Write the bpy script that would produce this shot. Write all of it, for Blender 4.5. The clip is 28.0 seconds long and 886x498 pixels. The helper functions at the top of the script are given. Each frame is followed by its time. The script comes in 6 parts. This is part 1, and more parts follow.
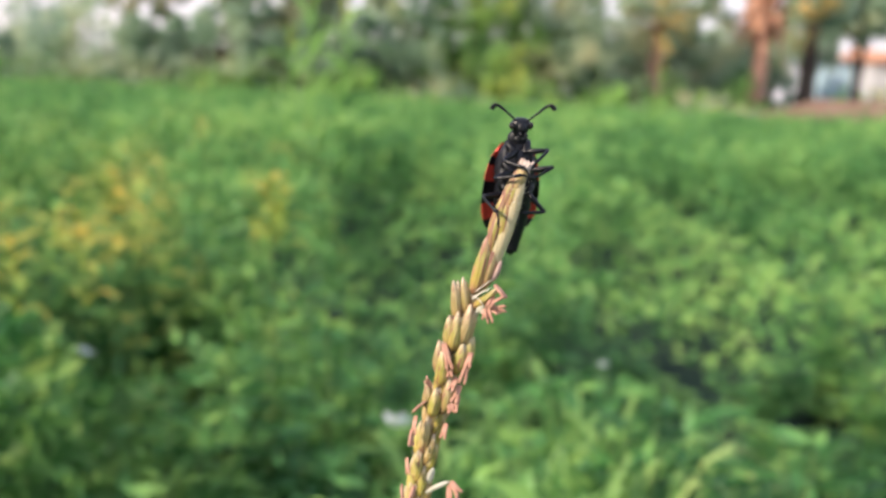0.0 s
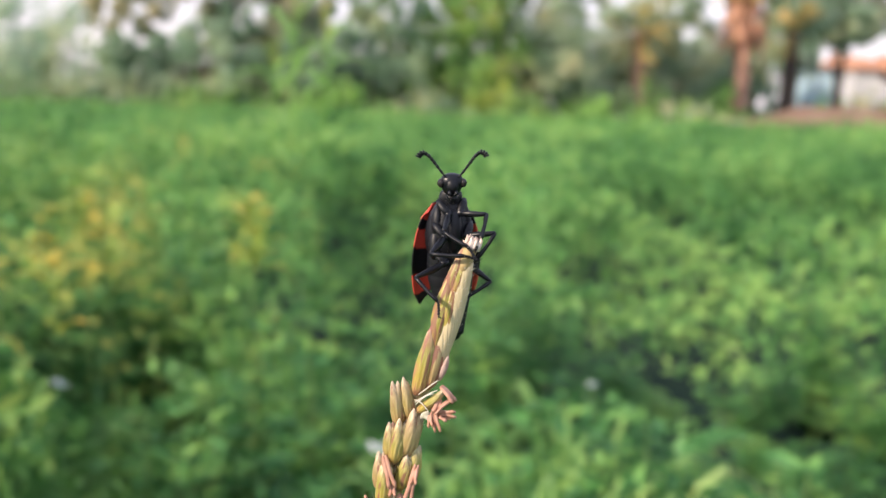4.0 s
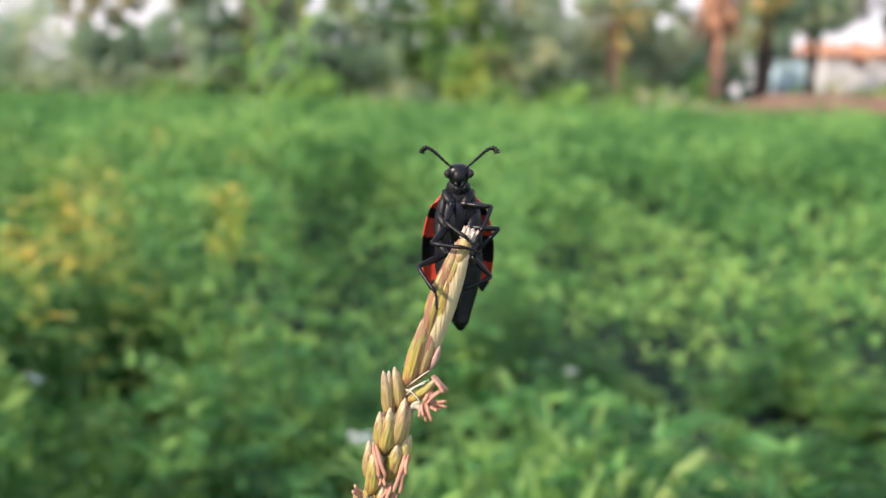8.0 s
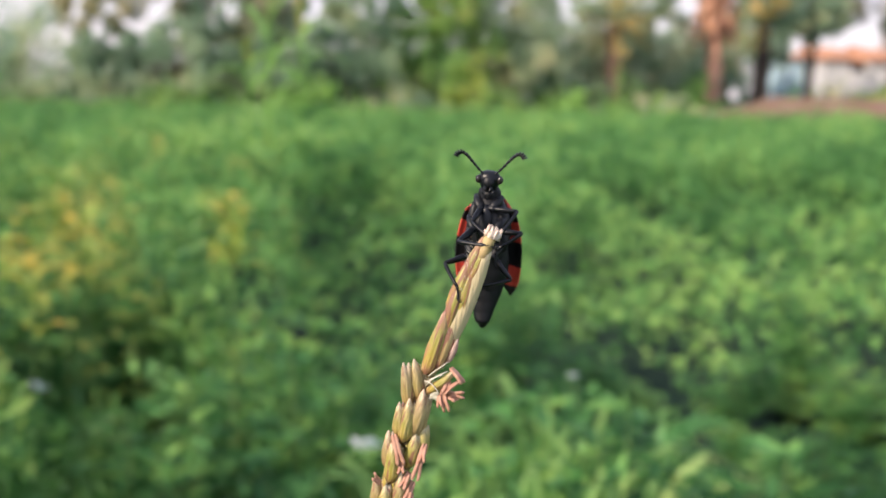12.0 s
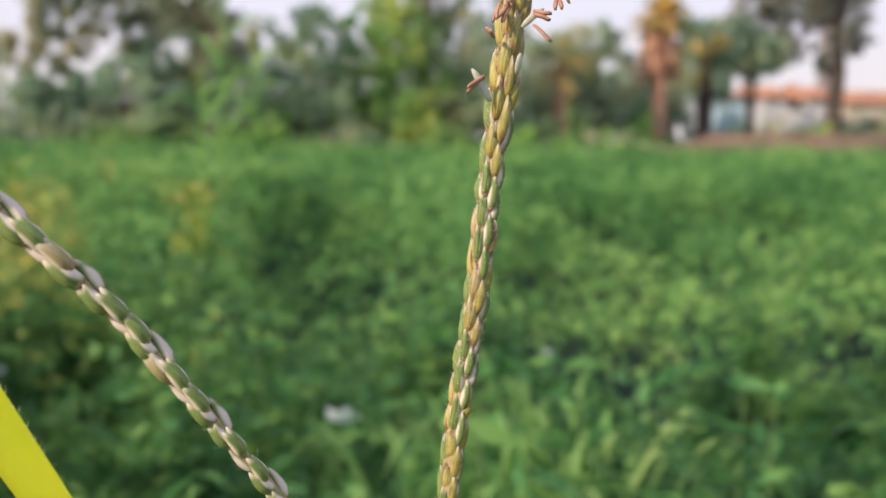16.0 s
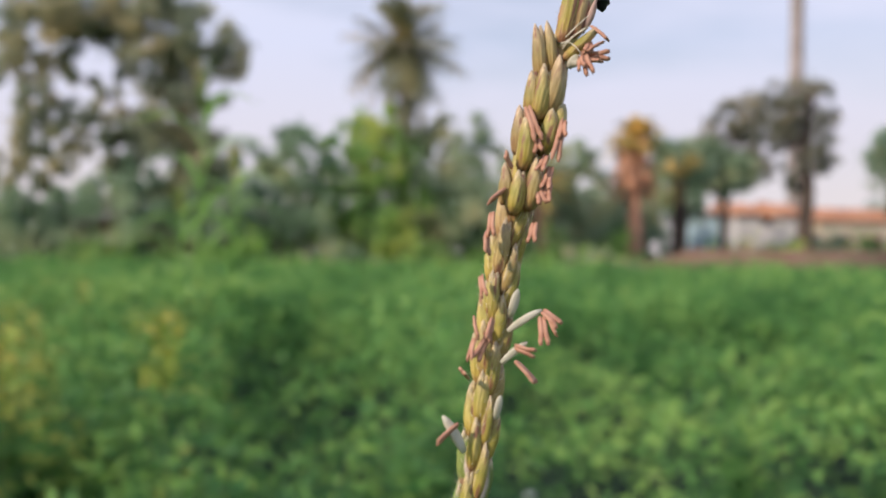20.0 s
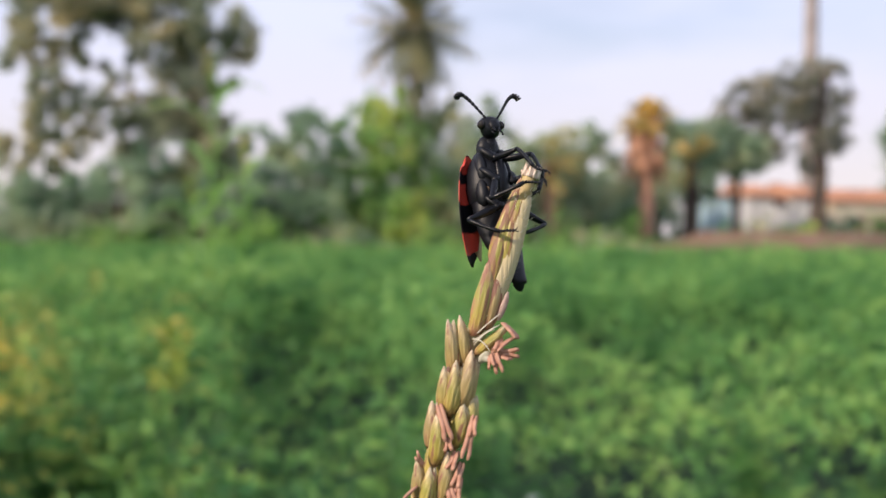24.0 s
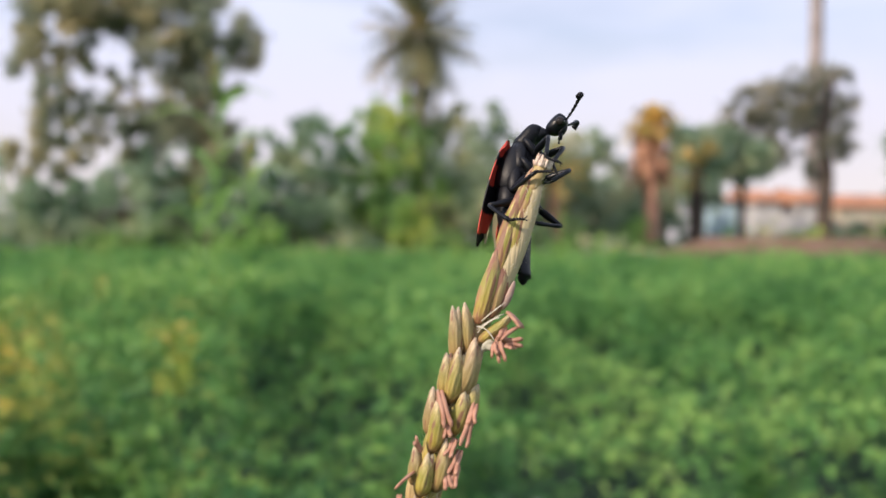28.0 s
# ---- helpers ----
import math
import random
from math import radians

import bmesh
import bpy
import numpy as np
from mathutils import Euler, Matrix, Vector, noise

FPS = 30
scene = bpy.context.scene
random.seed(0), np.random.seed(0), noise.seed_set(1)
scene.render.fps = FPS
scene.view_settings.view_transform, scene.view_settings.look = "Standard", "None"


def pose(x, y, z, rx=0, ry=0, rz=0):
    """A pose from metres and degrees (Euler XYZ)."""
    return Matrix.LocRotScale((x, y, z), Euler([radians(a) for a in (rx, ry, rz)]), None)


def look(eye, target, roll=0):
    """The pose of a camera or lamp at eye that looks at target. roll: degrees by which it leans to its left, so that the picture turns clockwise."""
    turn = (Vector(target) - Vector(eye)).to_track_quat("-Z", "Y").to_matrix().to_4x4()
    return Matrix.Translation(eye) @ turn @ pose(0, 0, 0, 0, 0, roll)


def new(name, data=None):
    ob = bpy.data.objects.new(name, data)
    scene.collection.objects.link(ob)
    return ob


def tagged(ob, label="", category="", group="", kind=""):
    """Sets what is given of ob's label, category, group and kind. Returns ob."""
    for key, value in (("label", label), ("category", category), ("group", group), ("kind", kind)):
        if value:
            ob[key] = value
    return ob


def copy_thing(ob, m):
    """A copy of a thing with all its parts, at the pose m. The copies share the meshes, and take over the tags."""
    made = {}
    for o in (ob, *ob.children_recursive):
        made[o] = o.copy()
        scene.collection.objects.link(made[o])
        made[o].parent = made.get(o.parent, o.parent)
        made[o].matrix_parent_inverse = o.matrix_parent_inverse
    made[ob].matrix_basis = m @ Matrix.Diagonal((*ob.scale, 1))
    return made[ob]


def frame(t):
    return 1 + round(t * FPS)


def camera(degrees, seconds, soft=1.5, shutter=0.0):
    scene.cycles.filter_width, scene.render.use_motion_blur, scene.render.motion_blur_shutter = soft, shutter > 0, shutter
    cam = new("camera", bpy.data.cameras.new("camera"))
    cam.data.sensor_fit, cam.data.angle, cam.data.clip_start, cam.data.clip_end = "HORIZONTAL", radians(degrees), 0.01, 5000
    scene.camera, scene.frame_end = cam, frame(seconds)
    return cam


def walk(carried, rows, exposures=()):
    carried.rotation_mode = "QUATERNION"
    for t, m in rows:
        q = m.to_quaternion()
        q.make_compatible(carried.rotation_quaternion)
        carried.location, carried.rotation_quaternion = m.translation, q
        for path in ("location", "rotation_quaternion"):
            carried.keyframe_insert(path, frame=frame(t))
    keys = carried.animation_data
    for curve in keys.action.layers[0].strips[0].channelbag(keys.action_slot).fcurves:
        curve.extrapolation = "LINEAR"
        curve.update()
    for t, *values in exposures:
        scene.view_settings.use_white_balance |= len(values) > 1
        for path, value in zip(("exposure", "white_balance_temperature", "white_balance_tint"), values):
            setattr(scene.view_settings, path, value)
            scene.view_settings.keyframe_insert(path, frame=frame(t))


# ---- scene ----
cam = camera(53.9, 28.0)
cam.data.dof.use_dof = True
cam.data.dof.focus_distance = 0.127
cam.data.dof.aperture_fstop = 17.0
PATH = [
    (0.0, -0.0079, -0.0303, 1.0524, 79.15, -2.91, -0.37),
    (0.5, -0.0054, -0.0256, 1.0505, 79.86, -3.09, -0.43),
    (1.0, -0.0032, -0.0199, 1.0487, 80.30, -2.77, -1.03),
    (1.5, -0.0015, -0.0139, 1.0480, 80.52, -2.64, -1.73),
    (2.0, -0.0004, -0.0084, 1.0498, 80.47, -2.53, -1.67),
    (2.5, 0.0002, -0.0042, 1.0557, 79.97, -2.20, -1.60),
    (3.0, 0.0003, -0.0018, 1.0598, 80.01, -1.97, -1.64),
    (3.5, 0.0002, -0.0009, 1.0607, 80.11, -1.99, -1.39),
    (5.5, -0.0007, 0.0003, 1.0581, 79.47, -1.83, -1.48),
    (6.0, -0.0008, 0.0017, 1.0585, 79.42, -1.58, -1.70),
    (6.5, -0.0006, 0.0026, 1.0575, 79.40, -1.74, -2.17),
    (7.0, -0.0004, 0.0025, 1.0578, 79.33, -1.73, -2.33),
    (7.5, -0.0004, 0.0017, 1.0586, 79.40, -1.61, -2.66),
    (8.0, -0.0005, 0.0005, 1.0592, 79.40, -1.57, -2.88),
    (8.5, -0.0005, -0.0010, 1.0589, 79.49, -1.52, -3.00),
    (9.0, -0.0004, -0.0026, 1.0598, 79.64, -1.34, -2.97),
    (9.5, -0.0005, -0.0043, 1.0600, 79.56, -1.26, -2.93),
    (10.0, -0.0005, -0.0058, 1.0595, 79.45, -1.27, -2.88),
    (10.5, -0.0004, -0.0069, 1.0606, 79.62, -1.21, -3.09),
    (11.0, -0.0002, -0.0076, 1.0621, 79.41, -1.08, -3.22),
    (11.5, -0.0010, -0.0069, 1.0643, 79.49, -1.16, -2.92),
    (13.5, -0.0147, 0.0061, 1.0177, 80.99, -1.25, -3.72),
    (14.0, -0.0187, 0.0045, 1.0072, 81.26, -0.81, -4.26),
    (14.5, -0.0226, 0.0013, 0.9947, 81.99, -0.98, -5.05),
    (15.0, -0.0262, -0.0010, 0.9800, 82.48, -0.98, -5.39),
    (15.5, -0.0293, -0.0017, 0.9676, 82.29, -0.99, -6.30),
    (16.0, -0.0316, -0.0007, 0.9570, 82.56, -0.74, -6.23),
    (16.5, -0.0332, 0.0017, 0.9467, 83.03, -0.52, -6.20),
    (17.0, -0.0337, 0.0058, 0.9412, 84.25, -0.71, -6.27),
    (17.5, -0.0331, 0.0111, 0.9500, 86.43, -0.93, -6.64),
    (18.0, -0.0318, 0.0164, 0.9617, 87.26, -0.95, -7.04),
    (18.5, -0.0302, 0.0207, 0.9704, 88.01, -0.85, -7.30),
    (19.0, -0.0288, 0.0237, 0.9771, 88.78, -0.51, -7.33),
    (19.5, -0.0275, 0.0255, 0.9823, 89.55, -1.04, -7.61),
    (20.0, -0.0259, 0.0263, 0.9875, 90.07, -0.83, -7.57),
    (20.5, -0.0240, 0.0262, 0.9936, 90.59, -1.05, -7.71),
    (21.0, -0.0217, 0.0249, 1.0008, 91.18, -0.90, -8.01),
    (21.5, -0.0200, 0.0224, 1.0082, 91.65, -0.78, -8.21),
    (23.5, -0.0181, 0.0143, 1.0273, 89.85, -0.49, -6.54),
    (24.0, -0.0163, 0.0130, 1.0280, 88.84, -0.65, -6.82),
    (24.5, -0.0146, 0.0127, 1.0280, 88.68, -0.61, -6.58),
    (25.0, -0.0138, 0.0132, 1.0272, 88.75, -0.60, -6.41),
    (25.5, -0.0138, 0.0142, 1.0263, 88.94, -0.59, -6.41),
    (26.0, -0.0143, 0.0150, 1.0257, 89.22, -0.68, -6.73),
    (26.5, -0.0148, 0.0150, 1.0258, 89.19, -0.61, -6.73),
    (27.0, -0.0151, 0.0139, 1.0269, 89.38, -0.47, -6.75),
    (27.5, -0.0152, 0.0120, 1.0263, 89.44, -0.57, -6.60),
    (28.0, -0.0150, 0.0098, 1.0255, 89.22, -0.64, -6.49),
]
EXPOSURE = [(t, e, 6400.0, 14.0) for t, e in ((0.0, 0.60), (11.5, 0.52), (13.5, 0.11), (15.5, 0.10), (17.0, 0.0), (18.0, 0.12), (19.0, 0.22), (20.0, -0.12), (20.6, -0.36), (21.5, -0.46), (23.5, 0.02), (25.0, 0.1), (26.0, -0.25), (27.5, -0.32), (28.0, 0.08))]
walk(cam, [(t, pose(x, y, z, rx, ry, rz)) for t, x, y, z, rx, ry, rz in PATH], EXPOSURE)

# ---- sky and sun: a low warm sun from the left, a pale evening sky ----
SUN_FROM = Vector((-0.76, -0.44, 0.50)).normalized()
world = bpy.data.worlds.new("evening_sky")
scene.world = world
world.use_nodes = True
wn, wl = world.node_tree.nodes, world.node_tree.links
wn.clear()
w_out = wn.new("ShaderNodeOutputWorld")
w_bg = wn.new("ShaderNodeBackground")
w_sky = wn.new("ShaderNodeTexSky")
w_sky.sky_type = "NISHITA"
w_sky.sun_disc = False
w_sky.sun_elevation = math.asin(SUN_FROM.z)
w_sky.sun_rotation = math.atan2(SUN_FROM.x, SUN_FROM.y)
w_sky.air_density = 1.2
w_sky.dust_density = 0.8
w_coord = wn.new("ShaderNodeTexCoord")
w_map = wn.new("ShaderNodeMapping")
w_map.inputs["Scale"].default_value = (1.0, 1.0, 3.6)
w_noise = wn.new("ShaderNodeTexNoise")
w_noise.inputs["Scale"].default_value = 1.7
w_noise.inputs["Detail"].default_value = 5.0
w_ramp = wn.new("ShaderNodeValToRGB")
w_ramp.color_ramp.elements[0].position = 0.28
w_ramp.color_ramp.elements[1].position = 0.62
w_mix = wn.new("ShaderNodeMix")
w_mix.data_type = "RGBA"
w_mix.inputs[7].default_value = (6.7, 7.1, 8.6, 1)
w_sep = wn.new("ShaderNodeSeparateXYZ")
w_haze = wn.new("ShaderNodeValToRGB")
w_haze.color_ramp.elements[0].position = 0.02
w_haze.color_ramp.elements[0].color = (0.95, 0.95, 0.95, 1)
w_haze.color_ramp.elements[1].position = 0.23
w_haze.color_ramp.elements[1].color = (0, 0, 0, 1)
w_low = wn.new("ShaderNodeMix")
w_low.data_type = "RGBA"
w_low.inputs[7].default_value = (7.5, 6.8, 6.7, 1)
wl.new(w_coord.outputs["Generated"], w_map.inputs["Vector"])
wl.new(w_map.outputs["Vector"], w_noise.inputs["Vector"])
wl.new(w_noise.outputs["Fac"], w_ramp.inputs["Fac"])
wl.new(w_ramp.outputs["Color"], w_mix.inputs[0])
wl.new(w_sky.outputs["Color"], w_mix.inputs[6])
wl.new(w_coord.outputs["Generated"], w_sep.inputs[0])
wl.new(w_sep.outputs["Z"], w_haze.inputs["Fac"])
wl.new(w_haze.outputs["Color"], w_low.inputs[0])
wl.new(w_mix.outputs[2], w_low.inputs[6])
wl.new(w_low.outputs[2], w_bg.inputs["Color"])
w_bg.inputs["Strength"].default_value = 0.118
wl.new(w_bg.outputs["Background"], w_out.inputs["Surface"])

sun = new("sun", bpy.data.lights.new("sun", "SUN"))
sun.data.energy = 4.5
sun.data.angle = radians(2.0)
sun.data.color = (1.0, 0.83, 0.64)
sun.matrix_world = look(SUN_FROM * 50, (0, 0, 0))


# ---- materials ----
def material(name, rough=0.6, spec=0.4, metal=0.0):
    m = bpy.data.materials.new(name)
    m.use_nodes = True
    b = m.node_tree.nodes["Principled BSDF"]
    b.inputs["Roughness"].default_value = rough
    b.inputs["Metallic"].default_value = metal
    b.inputs["Specular IOR Level"].default_value = spec
    return m, m.node_tree.nodes, m.node_tree.links, b


def ramp(nodes, stops):
    r = nodes.new("ShaderNodeValToRGB")
    e = r.color_ramp.elements
    while len(e) < len(stops):
        e.new(0.5)
    for i, (p, c) in enumerate(stops):
        e[i].position, e[i].color = p, (*c, 1)
    return r


def noise_node(nodes, links, scale, detail=3.0, vector=None):
    n = nodes.new("ShaderNodeTexNoise")
    n.inputs["Scale"].default_value = scale
    n.inputs["Detail"].default_value = detail
    if vector is None:
        c = nodes.new("ShaderNodeTexCoord")
        vector = c.outputs["Object"]
    links.new(vector, n.inputs["Vector"])
    return n


def mixed(nodes, links, fac, a, b, blend="MIX"):
    x = nodes.new("ShaderNodeMix")
    x.data_type = "RGBA"
    x.blend_type = blend
    for sock, v in ((0, fac), (6, a), (7, b)):
        if isinstance(v, (float, int)):
            x.inputs[sock].default_value = v
        elif isinstance(v, tuple):
            x.inputs[sock].default_value = (*v, 1)
        else:
            links.new(v, x.inputs[sock])
    return x.outputs[2]


def bump(nodes, links, b, height, strength, distance):
    n = nodes.new("ShaderNodeBump")
    n.inputs["Strength"].default_value = strength
    n.inputs["Distance"].default_value = distance
    links.new(height, n.inputs["Height"])
    links.new(n.outputs["Normal"], b.inputs["Normal"])


def rough_mat(name, a, b, scale, rough=0.8, relief=0.0, spec=0.3, detail=4.0):
    """A surface with two colours mixed at two scales, and a relief."""
    m, n, l, p = material(name, rough, spec)
    big = noise_node(n, l, scale, detail)
    fine = noise_node(n, l, scale * 9, 3.0)
    r = ramp(n, [(0.32, a), (0.68, b)])
    l.new(big.outputs["Fac"], r.inputs["Fac"])
    c = mixed(n, l, 0.35, r.outputs["Color"], fine.outputs["Color"], "SOFT_LIGHT")
    l.new(c, p.inputs["Base Color"])
    if relief:
        bump(n, l, p, fine.outputs["Fac"], 0.6, relief)
    return m


def leaf_mat(name, dark, mid, light, scale=3.0, glow=0.35, rough=0.5, grow=(1, 1, 1), clump=0.0):
    """Leaves: each leaf has its own shade, light passes through."""
    m, n, l, p = material(name, rough, 0.3)
    geo = n.new("ShaderNodeNewGeometry")
    info = n.new("ShaderNodeObjectInfo")
    spread = n.new("ShaderNodeVectorMath")
    spread.operation = "MULTIPLY_ADD"
    spread.inputs[1].default_value = grow
    spread.inputs[2].default_value = (-2.2, 3.1, 0.4)
    l.new(geo.outputs["Position"], spread.inputs[0])
    patch = noise_node(n, l, scale, 1.0, spread.outputs["Vector"])
    r = ramp(n, [(0.0, dark), (0.5, mid), (1.0, light)])
    add = n.new("ShaderNodeMath")
    add.operation = "MULTIPLY_ADD"
    add.inputs[1].default_value = 0.16 if clump else 0.28
    l.new(geo.outputs["Random Per Island"], add.inputs[0])
    wide = n.new("ShaderNodeMath")
    wide.operation = "MULTIPLY"
    wide.inputs[1].default_value = 1.5 if clump else 2.5
    l.new(patch.outputs["Fac"], wide.inputs[0])
    l.new(wide.outputs[0], add.inputs[2])
    # clump noise colours tufts as if sunlit, with painted shade between them
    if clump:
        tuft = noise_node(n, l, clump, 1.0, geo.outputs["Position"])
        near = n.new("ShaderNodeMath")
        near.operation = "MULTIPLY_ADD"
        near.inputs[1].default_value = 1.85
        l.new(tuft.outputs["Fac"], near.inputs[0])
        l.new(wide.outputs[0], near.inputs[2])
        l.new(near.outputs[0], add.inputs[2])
    sub = n.new("ShaderNodeMath")
    sub.operation = "MULTIPLY_ADD"
    sub.inputs[1].default_value = 0.25
    l.new(info.outputs["Random"], sub.inputs[0])
    off = n.new("ShaderNodeMath")
    off.operation = "SUBTRACT"
    off.inputs[1].default_value = 1.40 if clump else 1.01
    l.new(add.outputs[0], sub.inputs[2])
    l.new(sub.outputs[0], off.inputs[0])
    l.new(off.outputs[0], r.inputs["Fac"])
    l.new(r.outputs["Color"], p.inputs["Base Color"])
    tr = n.new("ShaderNodeBsdfTranslucent")
    l.new(r.outputs["Color"], tr.inputs["Color"])
    mix = n.new("ShaderNodeMixShader")
    mix.inputs[0].default_value = glow
    out = n["Material Output"]
    l.new(p.outputs["BSDF"], mix.inputs[1])
    l.new(tr.outputs["BSDF"], mix.inputs[2])
    l.new(mix.outputs[0], out.inputs["Surface"])
    return m


# soil colour is near-black green: the shade between crop plants is painted in
M_SHADED_SOIL = rough_mat("soil", (0.006, 0.018, 0.010), (0.011, 0.034, 0.018), 2.5, 0.95, 0.01)
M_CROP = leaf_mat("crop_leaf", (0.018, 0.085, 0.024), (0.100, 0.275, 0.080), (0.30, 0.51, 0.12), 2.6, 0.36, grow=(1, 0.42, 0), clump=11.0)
# lighter copy of the crop leaf: haze over the far field is in its colour
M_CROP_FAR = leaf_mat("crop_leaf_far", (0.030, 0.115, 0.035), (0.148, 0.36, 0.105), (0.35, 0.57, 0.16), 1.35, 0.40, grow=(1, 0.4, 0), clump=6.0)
M_STEM = rough_mat("green_stem", (0.08, 0.16, 0.04), (0.14, 0.22, 0.07), 60.0, 0.6)
M_YELLOW = leaf_mat("yellow_leaf", (0.16, 0.36, 0.08), (0.36, 0.46, 0.10), (0.78, 0.54, 0.10), 9.0, 0.45)
M_OLD = leaf_mat("ageing_crop_leaf", (0.07, 0.21, 0.06), (0.17, 0.34, 0.09), (0.40, 0.44, 0.11), 3.5, 0.40, grow=(1, 0.5, 0))
M_WHITE_PETAL = leaf_mat("white_petal", (0.62, 0.68, 0.72), (0.72, 0.78, 0.80), (0.80, 0.85, 0.87), 30.0, 0.3)
M_BLADE_PALE = leaf_mat("pale_grass_blade", (0.16, 0.34, 0.09), (0.28, 0.48, 0.14), (0.42, 0.58, 0.20), 4.0, 0.45)
M_CORN = leaf_mat("maize_leaf", (0.18, 0.35, 0.09), (0.29, 0.52, 0.14), (0.42, 0.64, 0.19), 2.0, 0.45)
# tree leaves are paler than foliage: distant haze is painted into these colours
M_TREE = leaf_mat("tree_leaf", (0.18, 0.24, 0.19), (0.37, 0.42, 0.29), (0.64, 0.58, 0.36), 0.9, 0.6)
M_TREE_DARK = leaf_mat("dark_tree_leaf", (0.20, 0.32, 0.22), (0.38, 0.52, 0.36), (0.60, 0.64, 0.40), 0.9, 0.6)
# yellow-green copy with the sunlight on the leaves put into its colour
M_TREE_WARM = leaf_mat("sunlit_tree_leaf", (0.22, 0.42, 0.15), (0.44, 0.62, 0.20), (0.78, 0.78, 0.22), 1.1, 0.6)
# palest copy, the most haze mixed into the leaf colour
M_TREE_HAZY = leaf_mat("pale_tree_leaf", (0.28, 0.40, 0.27), (0.50, 0.60, 0.40), (0.74, 0.70, 0.44), 0.9, 0.6)
M_NEEDLE = leaf_mat("needle_foliage", (0.13, 0.16, 0.14), (0.23, 0.25, 0.19), (0.42, 0.38, 0.25), 0.9, 0.35)
M_FROND = leaf_mat("palm_frond", (0.30, 0.27, 0.08), (0.56, 0.44, 0.14), (0.80, 0.56, 0.20), 1.6, 0.4)
M_GREY_FROND = leaf_mat("grey_palm_frond", (0.16, 0.19, 0.13), (0.30, 0.31, 0.18), (0.60, 0.46, 0.20), 1.2, 0.4)
M_DEAD_FROND = leaf_mat("dead_palm_frond", (0.30, 0.16, 0.11), (0.52, 0.28, 0.18), (0.74, 0.45, 0.30), 2.6, 0.3)
M_BARK = rough_mat("bark", (0.05, 0.04, 0.035), (0.13, 0.10, 0.08), 4.0, 0.9, 0.03)
M_GREY_BARK = rough_mat("grey_palm_bark", (0.20, 0.17, 0.16), (0.34, 0.29, 0.27), 3.0, 0.9, 0.03)
M_PALM_BARK = rough_mat("palm_bark", (0.30, 0.16, 0.11), (0.54, 0.31, 0.22), 3.0, 0.9, 0.03)
M_WHITEWASH = rough_mat("whitewashed_wall", (0.40, 0.40, 0.41), (0.60, 0.59, 0.58), 1.2, 0.85, 0.004)
M_CREAM = rough_mat("cream_wall", (0.46, 0.41, 0.30), (0.62, 0.56, 0.44), 1.2, 0.85, 0.004)
M_BLUEWALL = rough_mat("pale_blue_wall", (0.36, 0.52, 0.62), (0.50, 0.66, 0.76), 1.2, 0.8, 0.004)
M_TILE = rough_mat("clay_roof", (0.42, 0.20, 0.12), (0.60, 0.32, 0.20), 1.6, 0.8, 0.01)
M_DARKGLASS = rough_mat("dark_opening", (0.02, 0.02, 0.02), (0.05, 0.05, 0.05), 2.0, 0.4)
M_WOOD = rough_mat("door_wood", (0.12, 0.07, 0.04), (0.22, 0.14, 0.08), 3.0, 0.7)
M_MUD = rough_mat("mud_wall", (0.26, 0.16, 0.12), (0.38, 0.26, 0.20), 1.4, 0.95, 0.02)
M_CONCRETE = rough_mat("pole_concrete", (0.26, 0.23, 0.22), (0.38, 0.34, 0.34), 1.5, 0.85, 0.004)
M_STEEL = rough_mat("galvanised_steel", (0.30, 0.30, 0.31), (0.45, 0.45, 0.46), 5.0, 0.5)
M_TANK = rough_mat("tank_paint", (0.36, 0.17, 0.14), (0.48, 0.25, 0.21), 1.0, 0.8, 0.004)


# ---- mesh helpers ----
def mesh_of(name, verts, faces, mat, smooth=True):
    me = bpy.data.meshes.new(name)
    me.from_pydata([tuple(v) for v in verts], [], faces)
    me.materials.append(mat)
    if smooth:
        me.polygons.foreach_set("use_smooth", [True] * len(me.polygons))
    me.update()
    return me


def part(name, data, mat, parent, label="", at=None, smooth=True):
    """One mesh object under a thing or a part; data is a mesh, or (verts, faces)."""
    me = data if isinstance(data, bpy.types.Mesh) else mesh_of(name, data[0], data[1], mat, smooth)
    ob = new(name, me)
    ob.parent = parent
    if at is not None:
        ob.matrix_basis = at
    if label:
        tagged(ob, label)
    return ob


def thing(name, m, label, category, group="", kind=""):
    ob = new(name)
    ob.empty_display_size = 0.01
    ob.matrix_basis = m
    return tagged(ob, label, category, group, kind)


def join(*parts):
    verts, faces = [], []
    for v, f in parts:
        k = len(verts)
        verts += list(v)
        faces += [tuple(i + k for i in face) for face in f]
    return verts, faces


def loft(rings, closed=True):
    """Rings of equal point counts, capped at both ends."""
    verts = [Vector(p) for r in rings for p in r]
    n = len(rings[0])
    faces = []
    for i in range(len(rings) - 1):
        for j in range(n):
            k = (j + 1) % n
            faces.append((i * n + j, i * n + k, (i + 1) * n + k, (i + 1) * n + j))
    if closed:
        faces.append(tuple(reversed(range(n))))
        last = (len(rings) - 1) * n
        faces.append(tuple(range(last, last + n)))
    return verts, faces


